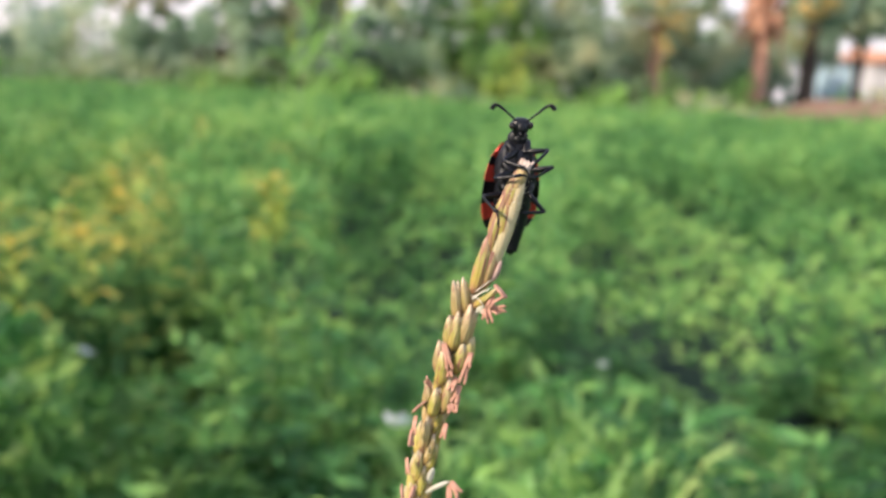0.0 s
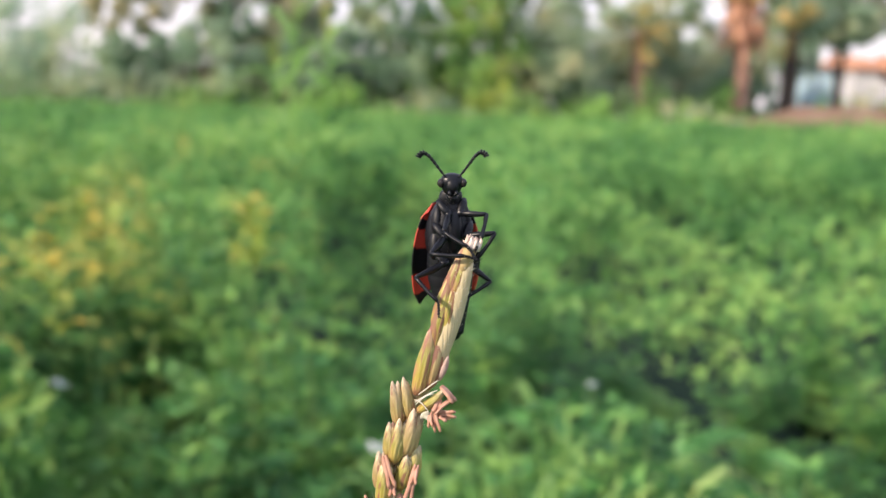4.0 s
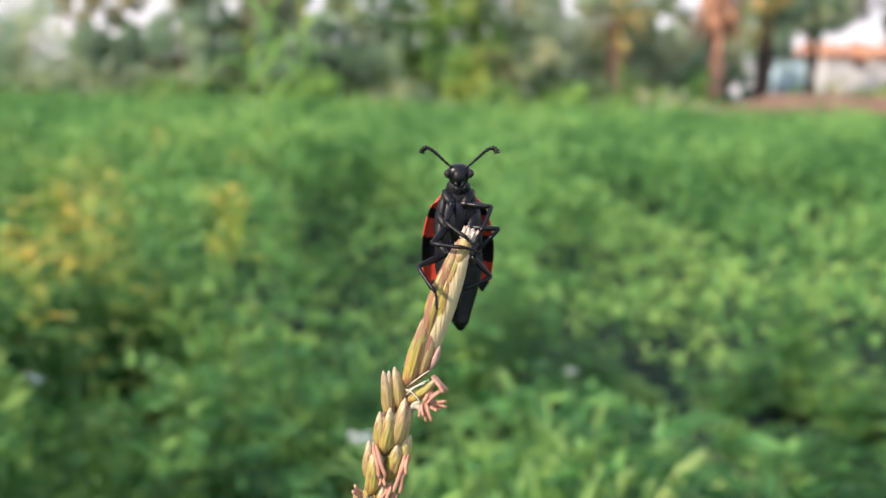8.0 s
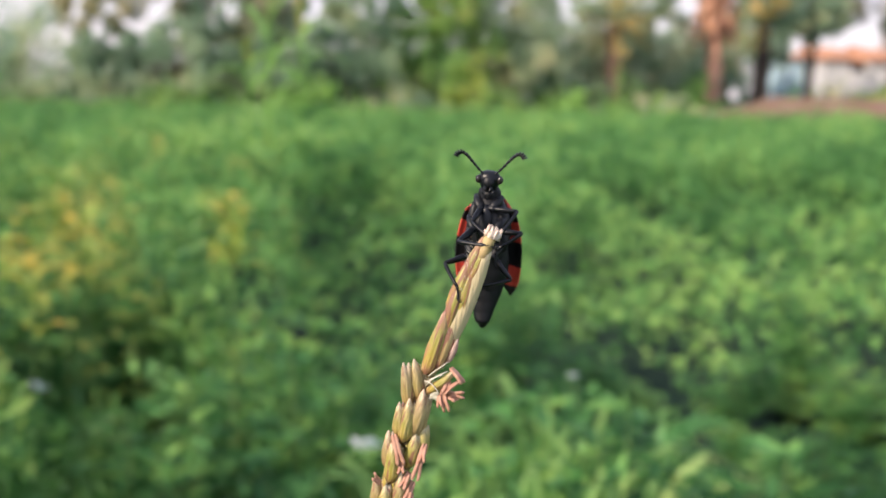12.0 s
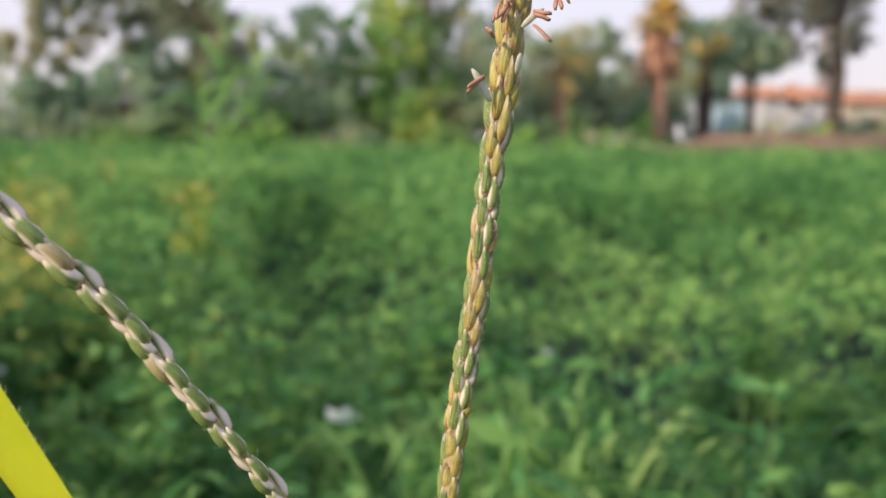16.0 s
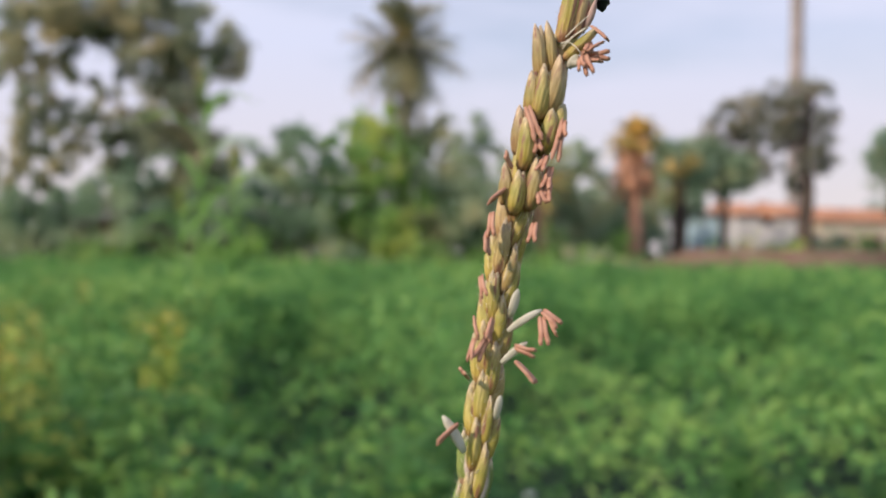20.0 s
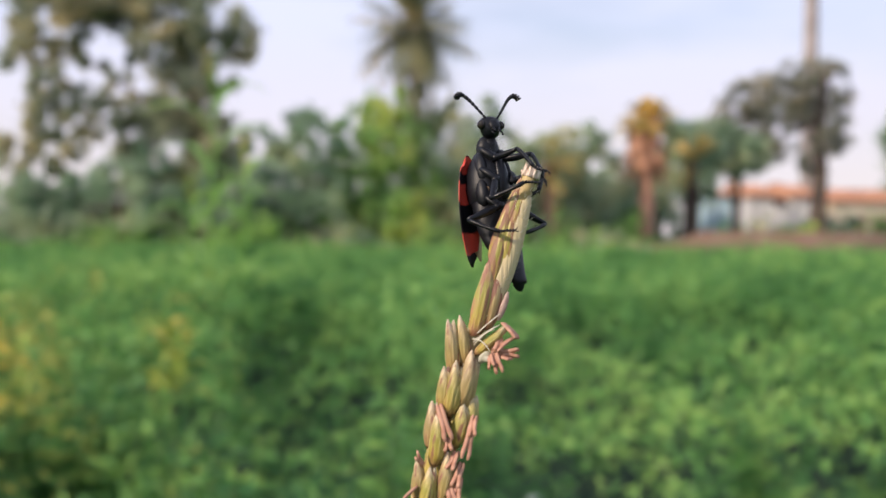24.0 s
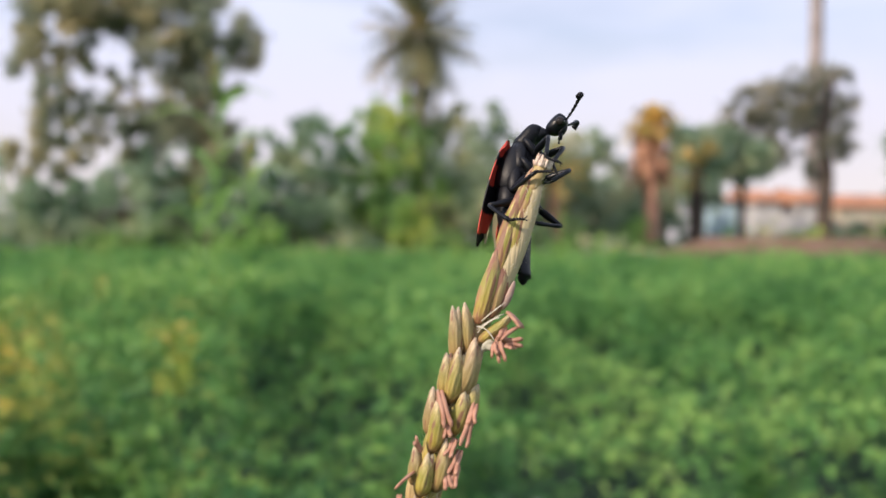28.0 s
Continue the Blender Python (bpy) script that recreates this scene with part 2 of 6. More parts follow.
def tube(points, radii, seg=8, flat=1.0, side=None):
    """A tube along points; flat squashes it along one side."""
    pts = [Vector(p) for p in points]
    rings = []
    ref = Vector(side) if side else Vector((0.31, -0.9, 0.2))
    for i, p in enumerate(pts):
        d = (pts[min(i + 1, len(pts) - 1)] - pts[max(i - 1, 0)]).normalized()
        u = ref - d * ref.dot(d)
        if u.length < 1e-6:
            u = d.orthogonal()
        u.normalize()
        v = d.cross(u)
        ring = []
        for j in range(seg):
            a = 2 * math.pi * j / seg
            ring.append(p + radii[i] * (math.cos(a) * u * flat + math.sin(a) * v))
        rings.append(ring)
    return loft(rings)


def bezier(a, b, c, n):
    a, b, c = Vector(a), Vector(b), Vector(c)
    return [a * (1 - t) ** 2 + b * 2 * t * (1 - t) + c * t * t for t in (i / (n - 1) for i in range(n))]


def blade(points, widths, up=(0, 0, 1), fold=0.25):
    """A leaf blade: a folded strip along points, with a raised edge on each side."""
    pts = [Vector(p) for p in points]
    verts, faces = [], []
    for i, p in enumerate(pts):
        d = (pts[min(i + 1, len(pts) - 1)] - pts[max(i - 1, 0)]).normalized()
        s = d.cross(Vector(up))
        if s.length < 1e-4:
            s = d.cross(Vector((0.3, 1, 0)))
        s.normalize()
        nrm = s.cross(d)
        w = widths[i]
        verts += [p - s * w + nrm * w * fold, p, p + s * w + nrm * w * fold]
        if i:
            k = 3 * i
            faces += [(k - 3, k - 2, k + 1, k), (k - 2, k - 1, k + 2, k + 1)]
    return verts, faces


def box(x0, x1, y0, y1, z0, z1):
    v = [(x, y, z) for z in (z0, z1) for y in (y0, y1) for x in (x0, x1)]
    return v, [(0, 2, 3, 1), (4, 5, 7, 6), (0, 1, 5, 4), (1, 3, 7, 5), (3, 2, 6, 7), (2, 0, 4, 6)]


def leaf_cloud(rng, centers, normals_up, size, spread=0.9, aspect=0.5, four=True):
    """Many small folded leaves at the centres, as numpy vertices and faces."""
    n = len(centers)
    d = rng.normal(size=(n, 3))
    d[:, 2] = d[:, 2] * 0.6 + normals_up
    d /= np.linalg.norm(d, axis=1)[:, None]
    a = rng.normal(size=(n, 3))
    a -= d * (a * d).sum(1)[:, None]
    a /= np.linalg.norm(a, axis=1)[:, None]
    b = np.cross(d, a)
    ln = (size * rng.uniform(0.65, 1.25, n))[:, None]
    wd = ln * aspect
    c = np.asarray(centers)
    if four:
        quad = np.stack([c - a * ln * 0.5, c - b * wd * 0.5 + d * wd * 0.18 - a * ln * 0.05, c + a * ln * 0.5 - d * ln * 0.12,
                         c + b * wd * 0.5 + d * wd * 0.18 - a * ln * 0.05], 1).reshape(-1, 3)
        k = np.arange(n)[:, None] * 4
        faces = np.concatenate([k + [0, 1, 2], k + [0, 2, 3]], 0)
    else:
        quad = np.stack([c - a * ln * 0.5, c + a * ln * 0.4 - b * wd * 0.5, c + a * ln * 0.4 + b * wd * 0.5], 1).reshape(-1, 3)
        faces = np.arange(n * 3).reshape(-1, 3)
    return quad, faces


def cloud_mesh(name, verts, faces, mat):
    me = bpy.data.meshes.new(name)
    nv, nf = len(verts), len(faces)
    me.vertices.add(nv)
    me.vertices.foreach_set("co", np.asarray(verts, dtype=np.float32).ravel())
    me.loops.add(nf * 3)
    me.loops.foreach_set("vertex_index", np.asarray(faces, dtype=np.int32).ravel())
    me.polygons.add(nf)
    me.polygons.foreach_set("loop_start", np.arange(nf, dtype=np.int32) * 3)
    me.polygons.foreach_set("loop_total", np.full(nf, 3, dtype=np.int32))
    me.update(calc_edges=True)
    me.materials.append(mat)
    return me


# ---- ground ----
def ground():
    n = 60
    xs = np.sign(np.linspace(-1, 1, n)) * np.abs(np.linspace(-1, 1, n)) ** 2.2 * 400
    verts, faces = [], []
    for y in xs:
        for x in xs:
            verts.append((x, y + 12, 0.03 * noise.noise(Vector((x * 0.2, y * 0.2, 0)))))
    for j in range(n - 1):
        for i in range(n - 1):
            k = j * n + i
            faces.append((k, k + 1, k + n + 1, k + n))
    tagged(new("ground", mesh_of("ground", verts, faces, M_SHADED_SOIL)), "field soil, coloured near-black green for the shade under the crop", "ground", kind="structure")


ground()


# ---- the crop field ----
# gaps between the crop plants: place and half sizes
HOLLOWS = [(0.96, 3.42, 0.42, 1.08), (1.39, 3.48, 0.29, 0.82), (-0.18, 4.74, 0.40, 1.33), (-0.17, 2.76, 0.29, 0.71), (-0.62, 1.82, 0.22, 0.42), (0.56, 1.42, 0.17, 0.33), (0.19, 1.74, 0.17, 0.38), (0.10, 3.40, 0.29, 0.85),
           (2.69, 5.70, 0.55, 1.26), (1.56, 5.40, 0.50, 1.22), (-1.56, 3.84, 0.33, 0.86), (0.88, 1.68, 0.14, 0.35), (0.74, 2.34, 0.22, 0.51), (1.20, 2.10, 0.20, 0.46), (0.43, 2.14, 0.17, 0.46), (1.63, 2.76, 0.28, 0.61),
           (2.04, 4.08, 0.39, 0.89), (0.58, 1.02, 0.14, 0.22), (0.80, 1.28, 0.14, 0.20)]


def in_hollow(x, y):
    """How deep a place lies inside a gap between the plants, 0 to 1."""
    return max(0.0, max(1 - ((x - hx) / hw) ** 2 - ((y - hy) / hd) ** 2 for hx, hy, hw, hd in HOLLOWS))


def canopy(x, y):
    """Height of the crop at a place: mounds and hollows."""
    h = 0.55 + 0.13 * noise.noise(Vector((x * 1.3, y * 1.3, 3))) + 0.25 * noise.noise(Vector((x * 2.9, y * 2.9, 9))) + 0.18 * noise.noise(Vector((x * 6.5, y * 6.5, 4)))
    for hx, hy, hw, hd in HOLLOWS:
        h -= 0.32 * min(1.0, 2.0 * max(0.0, 1 - ((x - hx) / (1.2 * hw)) ** 2 - ((y - hy) / (1.2 * hd)) ** 2))
    return max(0.13, h)


def crop_plant_kinds():
    kinds = []
    for k in range(6):
        rng = np.random.default_rng(20 + k)
        plant = thing("crop_plant", pose(0, 0, -50), "bushy green leafy crop plant growing in the field", "crop plant", "crop plants in the field")
        stems = []
        centers = []
        for b in range(11):
            a = 2.4 * b + rng.uniform(-0.3, 0.3)
            r = rng.uniform(0.01, 0.10)
            h = rng.uniform(0.55, 1.06) * (1.0 - 2.2 * r)
            pts = bezier((0.01 * math.cos(a), 0.01 * math.sin(a), 0.0), (r * 0.8 * math.cos(a), r * 0.8 * math.sin(a), h * 0.35),
                         (r * 1.2 * math.cos(a), r * 1.2 * math.sin(a), h), 7)
            stems.append(tube(pts, [0.003, 0.0028, 0.0025, 0.002, 0.0016, 0.0012, 0.0008], 5))
            for i in range(12):
                t = 0.34 + 0.68 * ((i + rng.uniform(0, 0.8)) / 12) ** 0.7
                q = pts[min(6, int(t * 6))].lerp(pts[min(6, int(t * 6) + 1)], (t * 6) % 1)
                an = rng.uniform(0, 2 * math.pi)
                out = rng.uniform(0.02, 0.055)
                hub = Vector((q.x + out * math.cos(an), q.y + out * math.sin(an), q.z + rng.uniform(-0.005, 0.02)))
                for s in (-2.2, -1.1, 0.0, 1.1, 2.2):
                    r2 = rng.uniform(0.012, 0.026)
                    centers.append((hub.x + r2 * math.cos(an + s), hub.y + r2 * math.sin(an + s), hub.z + rng.uniform(-0.010, 0.012)))
        part("stem", join(*stems), M_STEM, plant)
        v, f = leaf_cloud(rng, np.array(centers), 0.75, 0.044, aspect=0.34)
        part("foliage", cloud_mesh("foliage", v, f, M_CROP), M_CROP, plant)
        kinds.append(plant)
    return kinds


def crop_field():
    kinds = crop_plant_kinds()
    rng = np.random.default_rng(5)
    step = 0.20
    used = set()
    for j in range(-4, 15):
        y = j * step
        half = 0.60 * max(y, 0) + 0.62
        for i in range(int(-half / step) - 1, int(half / step) + 2):
            x = i * step + (0.1 if j % 2 else 0)
            px, py = x + rng.uniform(-0.06, 0.06), y + rng.uniform(-0.06, 0.06)
            if abs(px + 0.02) < 0.09 and -0.25 < py < 0.26:
                continue
            if in_hollow(px, py) > 0.3 and rng.random() < 0.45:
                continue
            h = canopy(px, py) * (1.12 if in_hollow(px, py) < 0.1 else 0.9)
            k = int(rng.integers(len(kinds)))
            m = pose(px, py, -0.01, 0, 0, rng.uniform(0, 360)) @ Matrix.Diagonal((1.15, 1.15, h, 1))
            if k not in used:
                used.add(k)
                kinds[k].matrix_basis = m
            else:
                copy_thing(kinds[k], pose(0, 0, 0)).matrix_basis = m
    # beyond: the crop as one mass of leaves
    n = 440000
    y = 2.85 + 14.15 * rng.random(n * 2) ** 0.8
    x = (rng.random(n * 2) * 2 - 1) * (0.62 * y + 4.5)
    keep = np.zeros(n * 2, bool)
    z = np.empty(n * 2)
    grid = {}
    for i in range(n * 2):
        key = (round(x[i] * 11), round(y[i] * 11))
        h = grid.get(key)
        if h is None:
            h = grid[key] = canopy(key[0] / 11, key[1] / 11) + 0.012 * max(0.0, key[1] / 11 - 7)
        z[i] = h * (1 - 0.75 * rng.random() ** 2.2)
    keep[:n] = True
    for i in np.nonzero(keep & (y < 6.5))[0]:
        if in_hollow(x[i], y[i]) > 0.15 and i % 5 > 1:
            keep[i] = False
    c = np.stack([x, y, z], 1)[keep]
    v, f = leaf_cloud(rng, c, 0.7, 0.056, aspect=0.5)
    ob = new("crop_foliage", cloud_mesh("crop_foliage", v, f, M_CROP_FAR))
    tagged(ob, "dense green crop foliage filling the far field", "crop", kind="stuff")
    # yellowing leaves strewn through one side of the crop
    n = 17000
    y = 1.0 + 6.0 * rng.random(n)
    x = -y * (0.08 + 0.56 * rng.random(n) ** 0.6)
    keep = [i for i in range(n) if noise.noise(Vector((x[i] * 2.4, y[i] * 1.2, 7))) > -0.12]
    c = np.array([(x[i], y[i], canopy(x[i], y[i]) * 1.08 - 0.16 * rng.random() ** 1.5) for i in keep])
    v, f = leaf_cloud(rng, c, 0.7, 0.042, aspect=0.5)
    tagged(new("yellowing_foliage", cloud_mesh("yellowing_foliage", v, f, M_OLD)), "yellow-green ageing leaves among the crop", "crop", kind="stuff")
    # strip to both sides and behind
    n = 300000
    c = np.stack([(rng.random(n) * 2 - 1) * 7, rng.random(n) * 10.5 - 7, np.zeros(n)], 1)
    grid = {}
    for i in range(n):
        key = (round(c[i, 0] * 9), round(c[i, 1] * 9))
        if key not in grid:
            grid[key] = canopy(key[0] / 9, key[1] / 9)
        c[i, 2] = grid[key] * (1 - 0.7 * rng.random() ** 2)
    out = (np.abs(c[:, 0]) > 0.62 * np.maximum(c[:, 1], 0) + 0.85) | (c[:, 1] < -0.95)
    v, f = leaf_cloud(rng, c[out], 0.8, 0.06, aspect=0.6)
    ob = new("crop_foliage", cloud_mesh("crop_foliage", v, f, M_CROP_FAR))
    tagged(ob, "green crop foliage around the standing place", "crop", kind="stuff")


crop_field()


def tall_grass_edge():
    """Taller weeds along the far edge of the field."""
    rng = np.random.default_rng(8)
    verts, faces = [], []
    for i in range(5200):
        x = rng.uniform(-14, 18)
        y = rng.uniform(14.0, 18.8)
        h = rng.uniform(0.55, 1.0) * (0.85 + 0.4 * noise.noise(Vector((x * 0.6, y * 0.6, 2))))
        a = rng.uniform(0, 6.28)
        lean = rng.uniform(0.05, 0.35)
        w = rng.uniform(0.015, 0.04)
        k = len(verts)
        dx, dy = math.cos(a), math.sin(a)
        verts += [(x - dy * w, y + dx * w, 0), (x + dy * w, y - dx * w, 0), (x + dx * lean * 0.4 - dy * w, y + dy * lean * 0.4 + dx * w, h * 0.6),
                  (x + dx * lean * 0.4 + dy * w, y + dy * lean * 0.4 - dx * w, h * 0.6), (x + dx * lean, y + dy * lean, h)]
        faces += [(k, k + 1, k + 3), (k, k + 3, k + 2), (k + 2, k + 3, k + 4)]
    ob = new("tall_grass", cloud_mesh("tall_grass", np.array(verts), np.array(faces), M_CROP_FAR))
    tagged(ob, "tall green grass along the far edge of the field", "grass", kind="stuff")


tall_grass_edge()


# ---- weeds and flowers among the crop ----
def yellow_weed(x, y, top, seed, label):
    rng = np.random.default_rng(seed)
    w = thing("yellow_weed", pose(x, y, -0.01), label, "weed", "yellowing weeds in the crop")
    part("stem", tube(bezier((0, 0, 0), (0.02, 0.01, top * 0.5), (rng.uniform(-0.04, 0.04), 0, top), 8), [0.003 - 0.0003 * i for i in range(8)], 6), M_STEM, w)
    for i in range(13):
        a = 2.4 * i + rng.uniform(-0.4, 0.4)
        z0 = top - 0.13 + 0.01 * i
        ln = rng.uniform(0.03, 0.085)
        d = Vector((math.cos(a), math.sin(a), 0))
        p = bezier((0.01, 0.005, z0), Vector((0, 0, z0 + ln * 0.55)) + d * ln * 0.5, Vector((0, 0, z0 + ln * rng.uniform(-0.1, 0.5))) + d * ln, 7)
        part("leaf", blade(p, [0.001, 0.006, 0.010, 0.011, 0.009, 0.005, 0.0008], fold=0.3), M_YELLOW, w)


WEEDS = [(-0.32, 1.63, 0.86), (-0.30, 1.60, 0.86), (-0.33, 1.66, 0.87), (-0.62, 1.62, 0.91), (-0.63, 1.60, 0.91), (-0.55, 1.52, 0.85), (-0.66, 1.53, 0.86), (-0.63, 1.37, 0.84),
         (-0.54, 1.26, 0.83), (-0.62, 1.21, 0.82), (-0.73, 1.32, 0.84)]
for ws, (wx, wy, wz) in enumerate(WEEDS):
    yellow_weed(wx, wy, wz, ws + 1, "yellowing weed with small orange-yellow leaves above the crop")


def white_flower(x, y, z, r):
    f = thing("white_flower", pose(x, y, z, -38, 6, 20 * x), "small white blossom on a thin green stalk in the crop", "flower", "white blossoms in the crop")
    part("stalk", tube(bezier((0, 0, -0.08), (0.006, 0.0, -0.04), (0, 0, 0), 6), [0.0010] * 6, 5), M_STEM, f)
    for i in range(5):
        a = 2 * math.pi * i / 5
        d = Vector((math.cos(a), math.sin(a), 0))
        p = [d * r * t + Vector((0, 0, r * 0.5 * t * t)) for t in (0.05, 0.3, 0.55, 0.8, 1.0)]
        part("petal", blade(p, [r * 0.12, r * 0.32, r * 0.42, r * 0.36, r * 0.10]), M_WHITE_PETAL, f)


for fx, fy, fz, fr in ((-0.04, 1.10, 0.585, 0.024), (-0.51, 1.21, 0.63, 0.016), (0.28, 1.30, 0.62, 0.010)):
    white_flower(fx, fy, fz, fr)


def maize(x, y, h, seed, name="maize_plant", label="tall green maize plant standing in the field"):
    rng = np.random.default_rng(seed)
    p = thing(name, pose(x, y, 0), label, "maize plant", "maize plants in the field")
    stem = [(0.02 * math.sin(i), 0.02 * math.cos(i * 1.3), h * 0.86 * i / 9) for i in range(10)]
    part("stalk", tube(stem, [0.016 - 0.001 * i for i in range(10)], 8), M_CORN, p)
    for i in range(10):
        z0 = h * (0.18 + 0.068 * i)
        a = (0 if i % 2 else math.pi) + rng.uniform(-0.7, 0.7)
        ln = rng.uniform(0.40, 0.62) * (1.0 if i < 8 else 0.8)
        d = Vector((math.cos(a), math.sin(a), 0))
        c = bezier((0, 0, z0), Vector((0, 0, z0 + ln * 0.75)) + d * ln * 0.3, Vector((0, 0, z0 + ln * rng.uniform(-0.05, 0.45))) + d * ln, 9)
        part("leaf", blade(c, [0.012, 0.032, 0.042, 0.044, 0.042, 0.036, 0.027, 0.015, 0.002], fold=0.3), M_CORN, p)
    for i in range(6):
        a = i * 1.1
        r = 0.09 if i else 0.0
        part("tassel_branch", tube(bezier((0, 0, h * 0.84), (r * 0.4 * math.cos(a), r * 0.4 * math.sin(a), h * 0.95), (r * math.cos(a), r * math.sin(a), h), 6),
                                   [0.004, 0.005, 0.005, 0.005, 0.004, 0.002], 6), M_YELLOW, p)


def grass_tuft(x, y, z, seed, ln):
    """Long arching grass blades that stand out of the crop."""
    rng = np.random.default_rng(seed)
    g = thing("grass_tuft", pose(x, y, -0.01), "tuft of long arching pale green grass blades in the crop", "grass", "grass tufts in the crop")
    for i in range(9):
        a = rng.uniform(0, 6.28)
        d = Vector((math.cos(a), math.sin(a), 0))
        r = rng.uniform(0.5, 1.0) * ln
        c = bezier(d * 0.01, d * r * 0.45 + Vector((0, 0, z * rng.uniform(1.2, 1.42))), d * r + Vector((0, 0, z * rng.uniform(0.85, 1.02))), 9)
        part("blade", blade(c, [0.002, 0.004, 0.006, 0.007, 0.007, 0.006, 0.005, 0.003, 0.0005], fold=0.3), M_BLADE_PALE, g)


for gx, gy, gz, gs in ((0.16, 1.05, 0.60, 1), (0.24, 1.16, 0.60, 2), (0.08, 0.95, 0.59, 4), (0.20, 0.96, 0.60, 6), (0.30, 1.06, 0.59, 11)):
    grass_tuft(gx, gy, gz, gs, 0.24)

maize(-0.86, 6.0, 2.25, 31)
maize(-0.70, 6.5, 1.75, 32)
maize(-1.15, 6.9, 1.45, 33)
maize(3.15, 12.5, 1.5, 34)


# ---- trees ----
def blobs_cloud(rng, blobs, n):
    """Points scattered in clumps inside and near the skin of a set of balls."""
    blobs = [(x, y, z, r * 1.22) for x, y, z, r in blobs]
    tot = sum(b[3] ** 2 for b in blobs)
    out = []
    for bx, by, bz, br in blobs:
        k = max(20, int(n * br * br / tot))
        nc = max(6, int(k / 55))
        cd = rng.normal(size=(nc, 3))
        cd /= np.linalg.norm(cd, axis=1)[:, None]
        cc = cd * br * rng.uniform(0.55, 1.05, nc)[:, None] * np.array([1, 1, 0.85])
        pick = rng.integers(nc, size=k)
        out.append(cc[pick] + rng.normal(size=(k, 3)) * br * 0.17 + np.array([bx, by, bz]))
    return np.concatenate(out)


def tree(name, x, y, trunk, limbs, blobs, n, size, mat, label, category="tree", bark=None, seed=0, group="trees behind the field", aspect=0.55):
    """trunk: height and foot radius; limbs: points that the limbs reach; blobs: balls of the crown (x, y, z, r)."""
    rng = np.random.default_rng(seed)
    t = thing(name, pose(x, y, -0.05), label, category, group)
    th, tr = trunk
    pts = [(0.12 * th * 0.1 * math.sin(i * 1.7 + seed), 0.05 * math.cos(i * 1.1 + seed), th * i / 8) for i in range(9)]
    part("trunk", tube(pts, [tr * (1.25 if i == 0 else 1 - 0.075 * i) for i in range(9)], 10), bark or M_BARK, t)
    for lx, ly, lz in limbs:
        s = Vector(pts[rng.integers(4, 8)])
        e = Vector((lx, ly, lz))
        part("limb", tube(bezier(s, s.lerp(e, 0.5) + Vector((0, 0, -0.12 * (e - s).length)), e, 7), [tr * 0.34 * (1 - 0.12 * i) for i in range(7)], 7), bark or M_BARK, t)
    v, f = leaf_cloud(rng, blobs_cloud(rng, blobs, n), 0.35, size, aspect=aspect)
    part("crown", cloud_mesh("crown", v, f, mat), mat, t)
    return t


tree("broadleaf_tree", -3.0, 18.2, (4.2, 0.20), [(-2.4, 0, 4.8), (0.2, 0.3, 4.6), (-1.2, -0.4, 5.4), (-0.2, 0.4, 3.2), (-2.8, 0.3, 3.6)],
     [(-2.75, 0.0, 6.00, 0.62), (-1.90, 0.2, 6.05, 0.68), (-0.97, -0.2, 6.04, 0.68), (-0.14, 0.3, 5.52, 0.57), (0.42, -0.3, 5.31, 0.52), (0.94, 0.0, 4.88, 0.42), (0.10, 0.2, 4.78, 0.57), (-0.62, -0.2, 5.03, 0.48),
      (-1.34, 0.3, 5.34, 0.51), (-2.20, -0.3, 5.41, 0.51), (-2.95, 0.0, 5.26, 0.50), (-3.14, 0.2, 4.52, 0.45), (-2.80, -0.2, 3.80, 0.40), (-3.11, 0.3, 3.18, 0.40), (-2.53, -0.3, 3.42, 0.34), (-1.62, 0.0, 3.28, 0.41),
      (-0.92, 0.2, 3.48, 0.45), (-0.21, -0.2, 3.90, 0.55), (0.24, 0.3, 3.35, 0.57), (-0.41, -0.3, 3.04, 0.48), (-2.04, 0.0, 2.88, 0.29), (-1.28, 0.2, 2.67, 0.41), (0.37, -0.2, 2.61, 0.52), (0.62, 0.3, 4.00, 0.25), (-1.95, 0.0, 4.40, 0.22), (-1.45, 0.1, 4.05, 0.22), (-1.05, 0.0, 4.42, 0.24), (-2.15, 0.1, 3.85, 0.20), (-1.65, 0.0, 3.72, 0.20), (-2.6, 0.3, 4.6, 0.34), (-2.3, -0.2, 4.95, 0.34), (-0.45, 0.2, 4.45, 0.36), (-3.3, 0.0, 2.5, 0.42), (-2.6, 0.2, 2.4, 0.40), (0.0, 0.0, 2.1, 0.45)],
     20500, 0.15, M_TREE, "spreading broadleaf tree with gaps of sky in its crown", seed=41)
tree("broadleaf_tree", -4.3, 17.6, (1.6, 0.12), [(0.6, 0, 1.9), (-0.8, 0, 1.6)],
     [(-1.33, 0.0, 1.28, 0.54), (-0.61, 0.2, 1.40, 0.43), (0.0, -0.2, 1.90, 0.46), (0.46, 0.3, 2.30, 0.37), (0.58, -0.3, 1.53, 0.53), (1.38, 0.0, 1.49, 0.44), (1.69, 0.2, 2.00, 0.46), (1.92, -0.2, 1.34, 0.50), (-0.09, 0.3, 1.19, 0.44),
      (-1.54, -0.3, 1.70, 0.37), (0.83, 0.0, 2.36, 0.24), (-0.93, 0.2, 1.72, 0.30)], 8500, 0.14, M_TREE_DARK, "low dark grey-green tree at the field edge", seed=46)
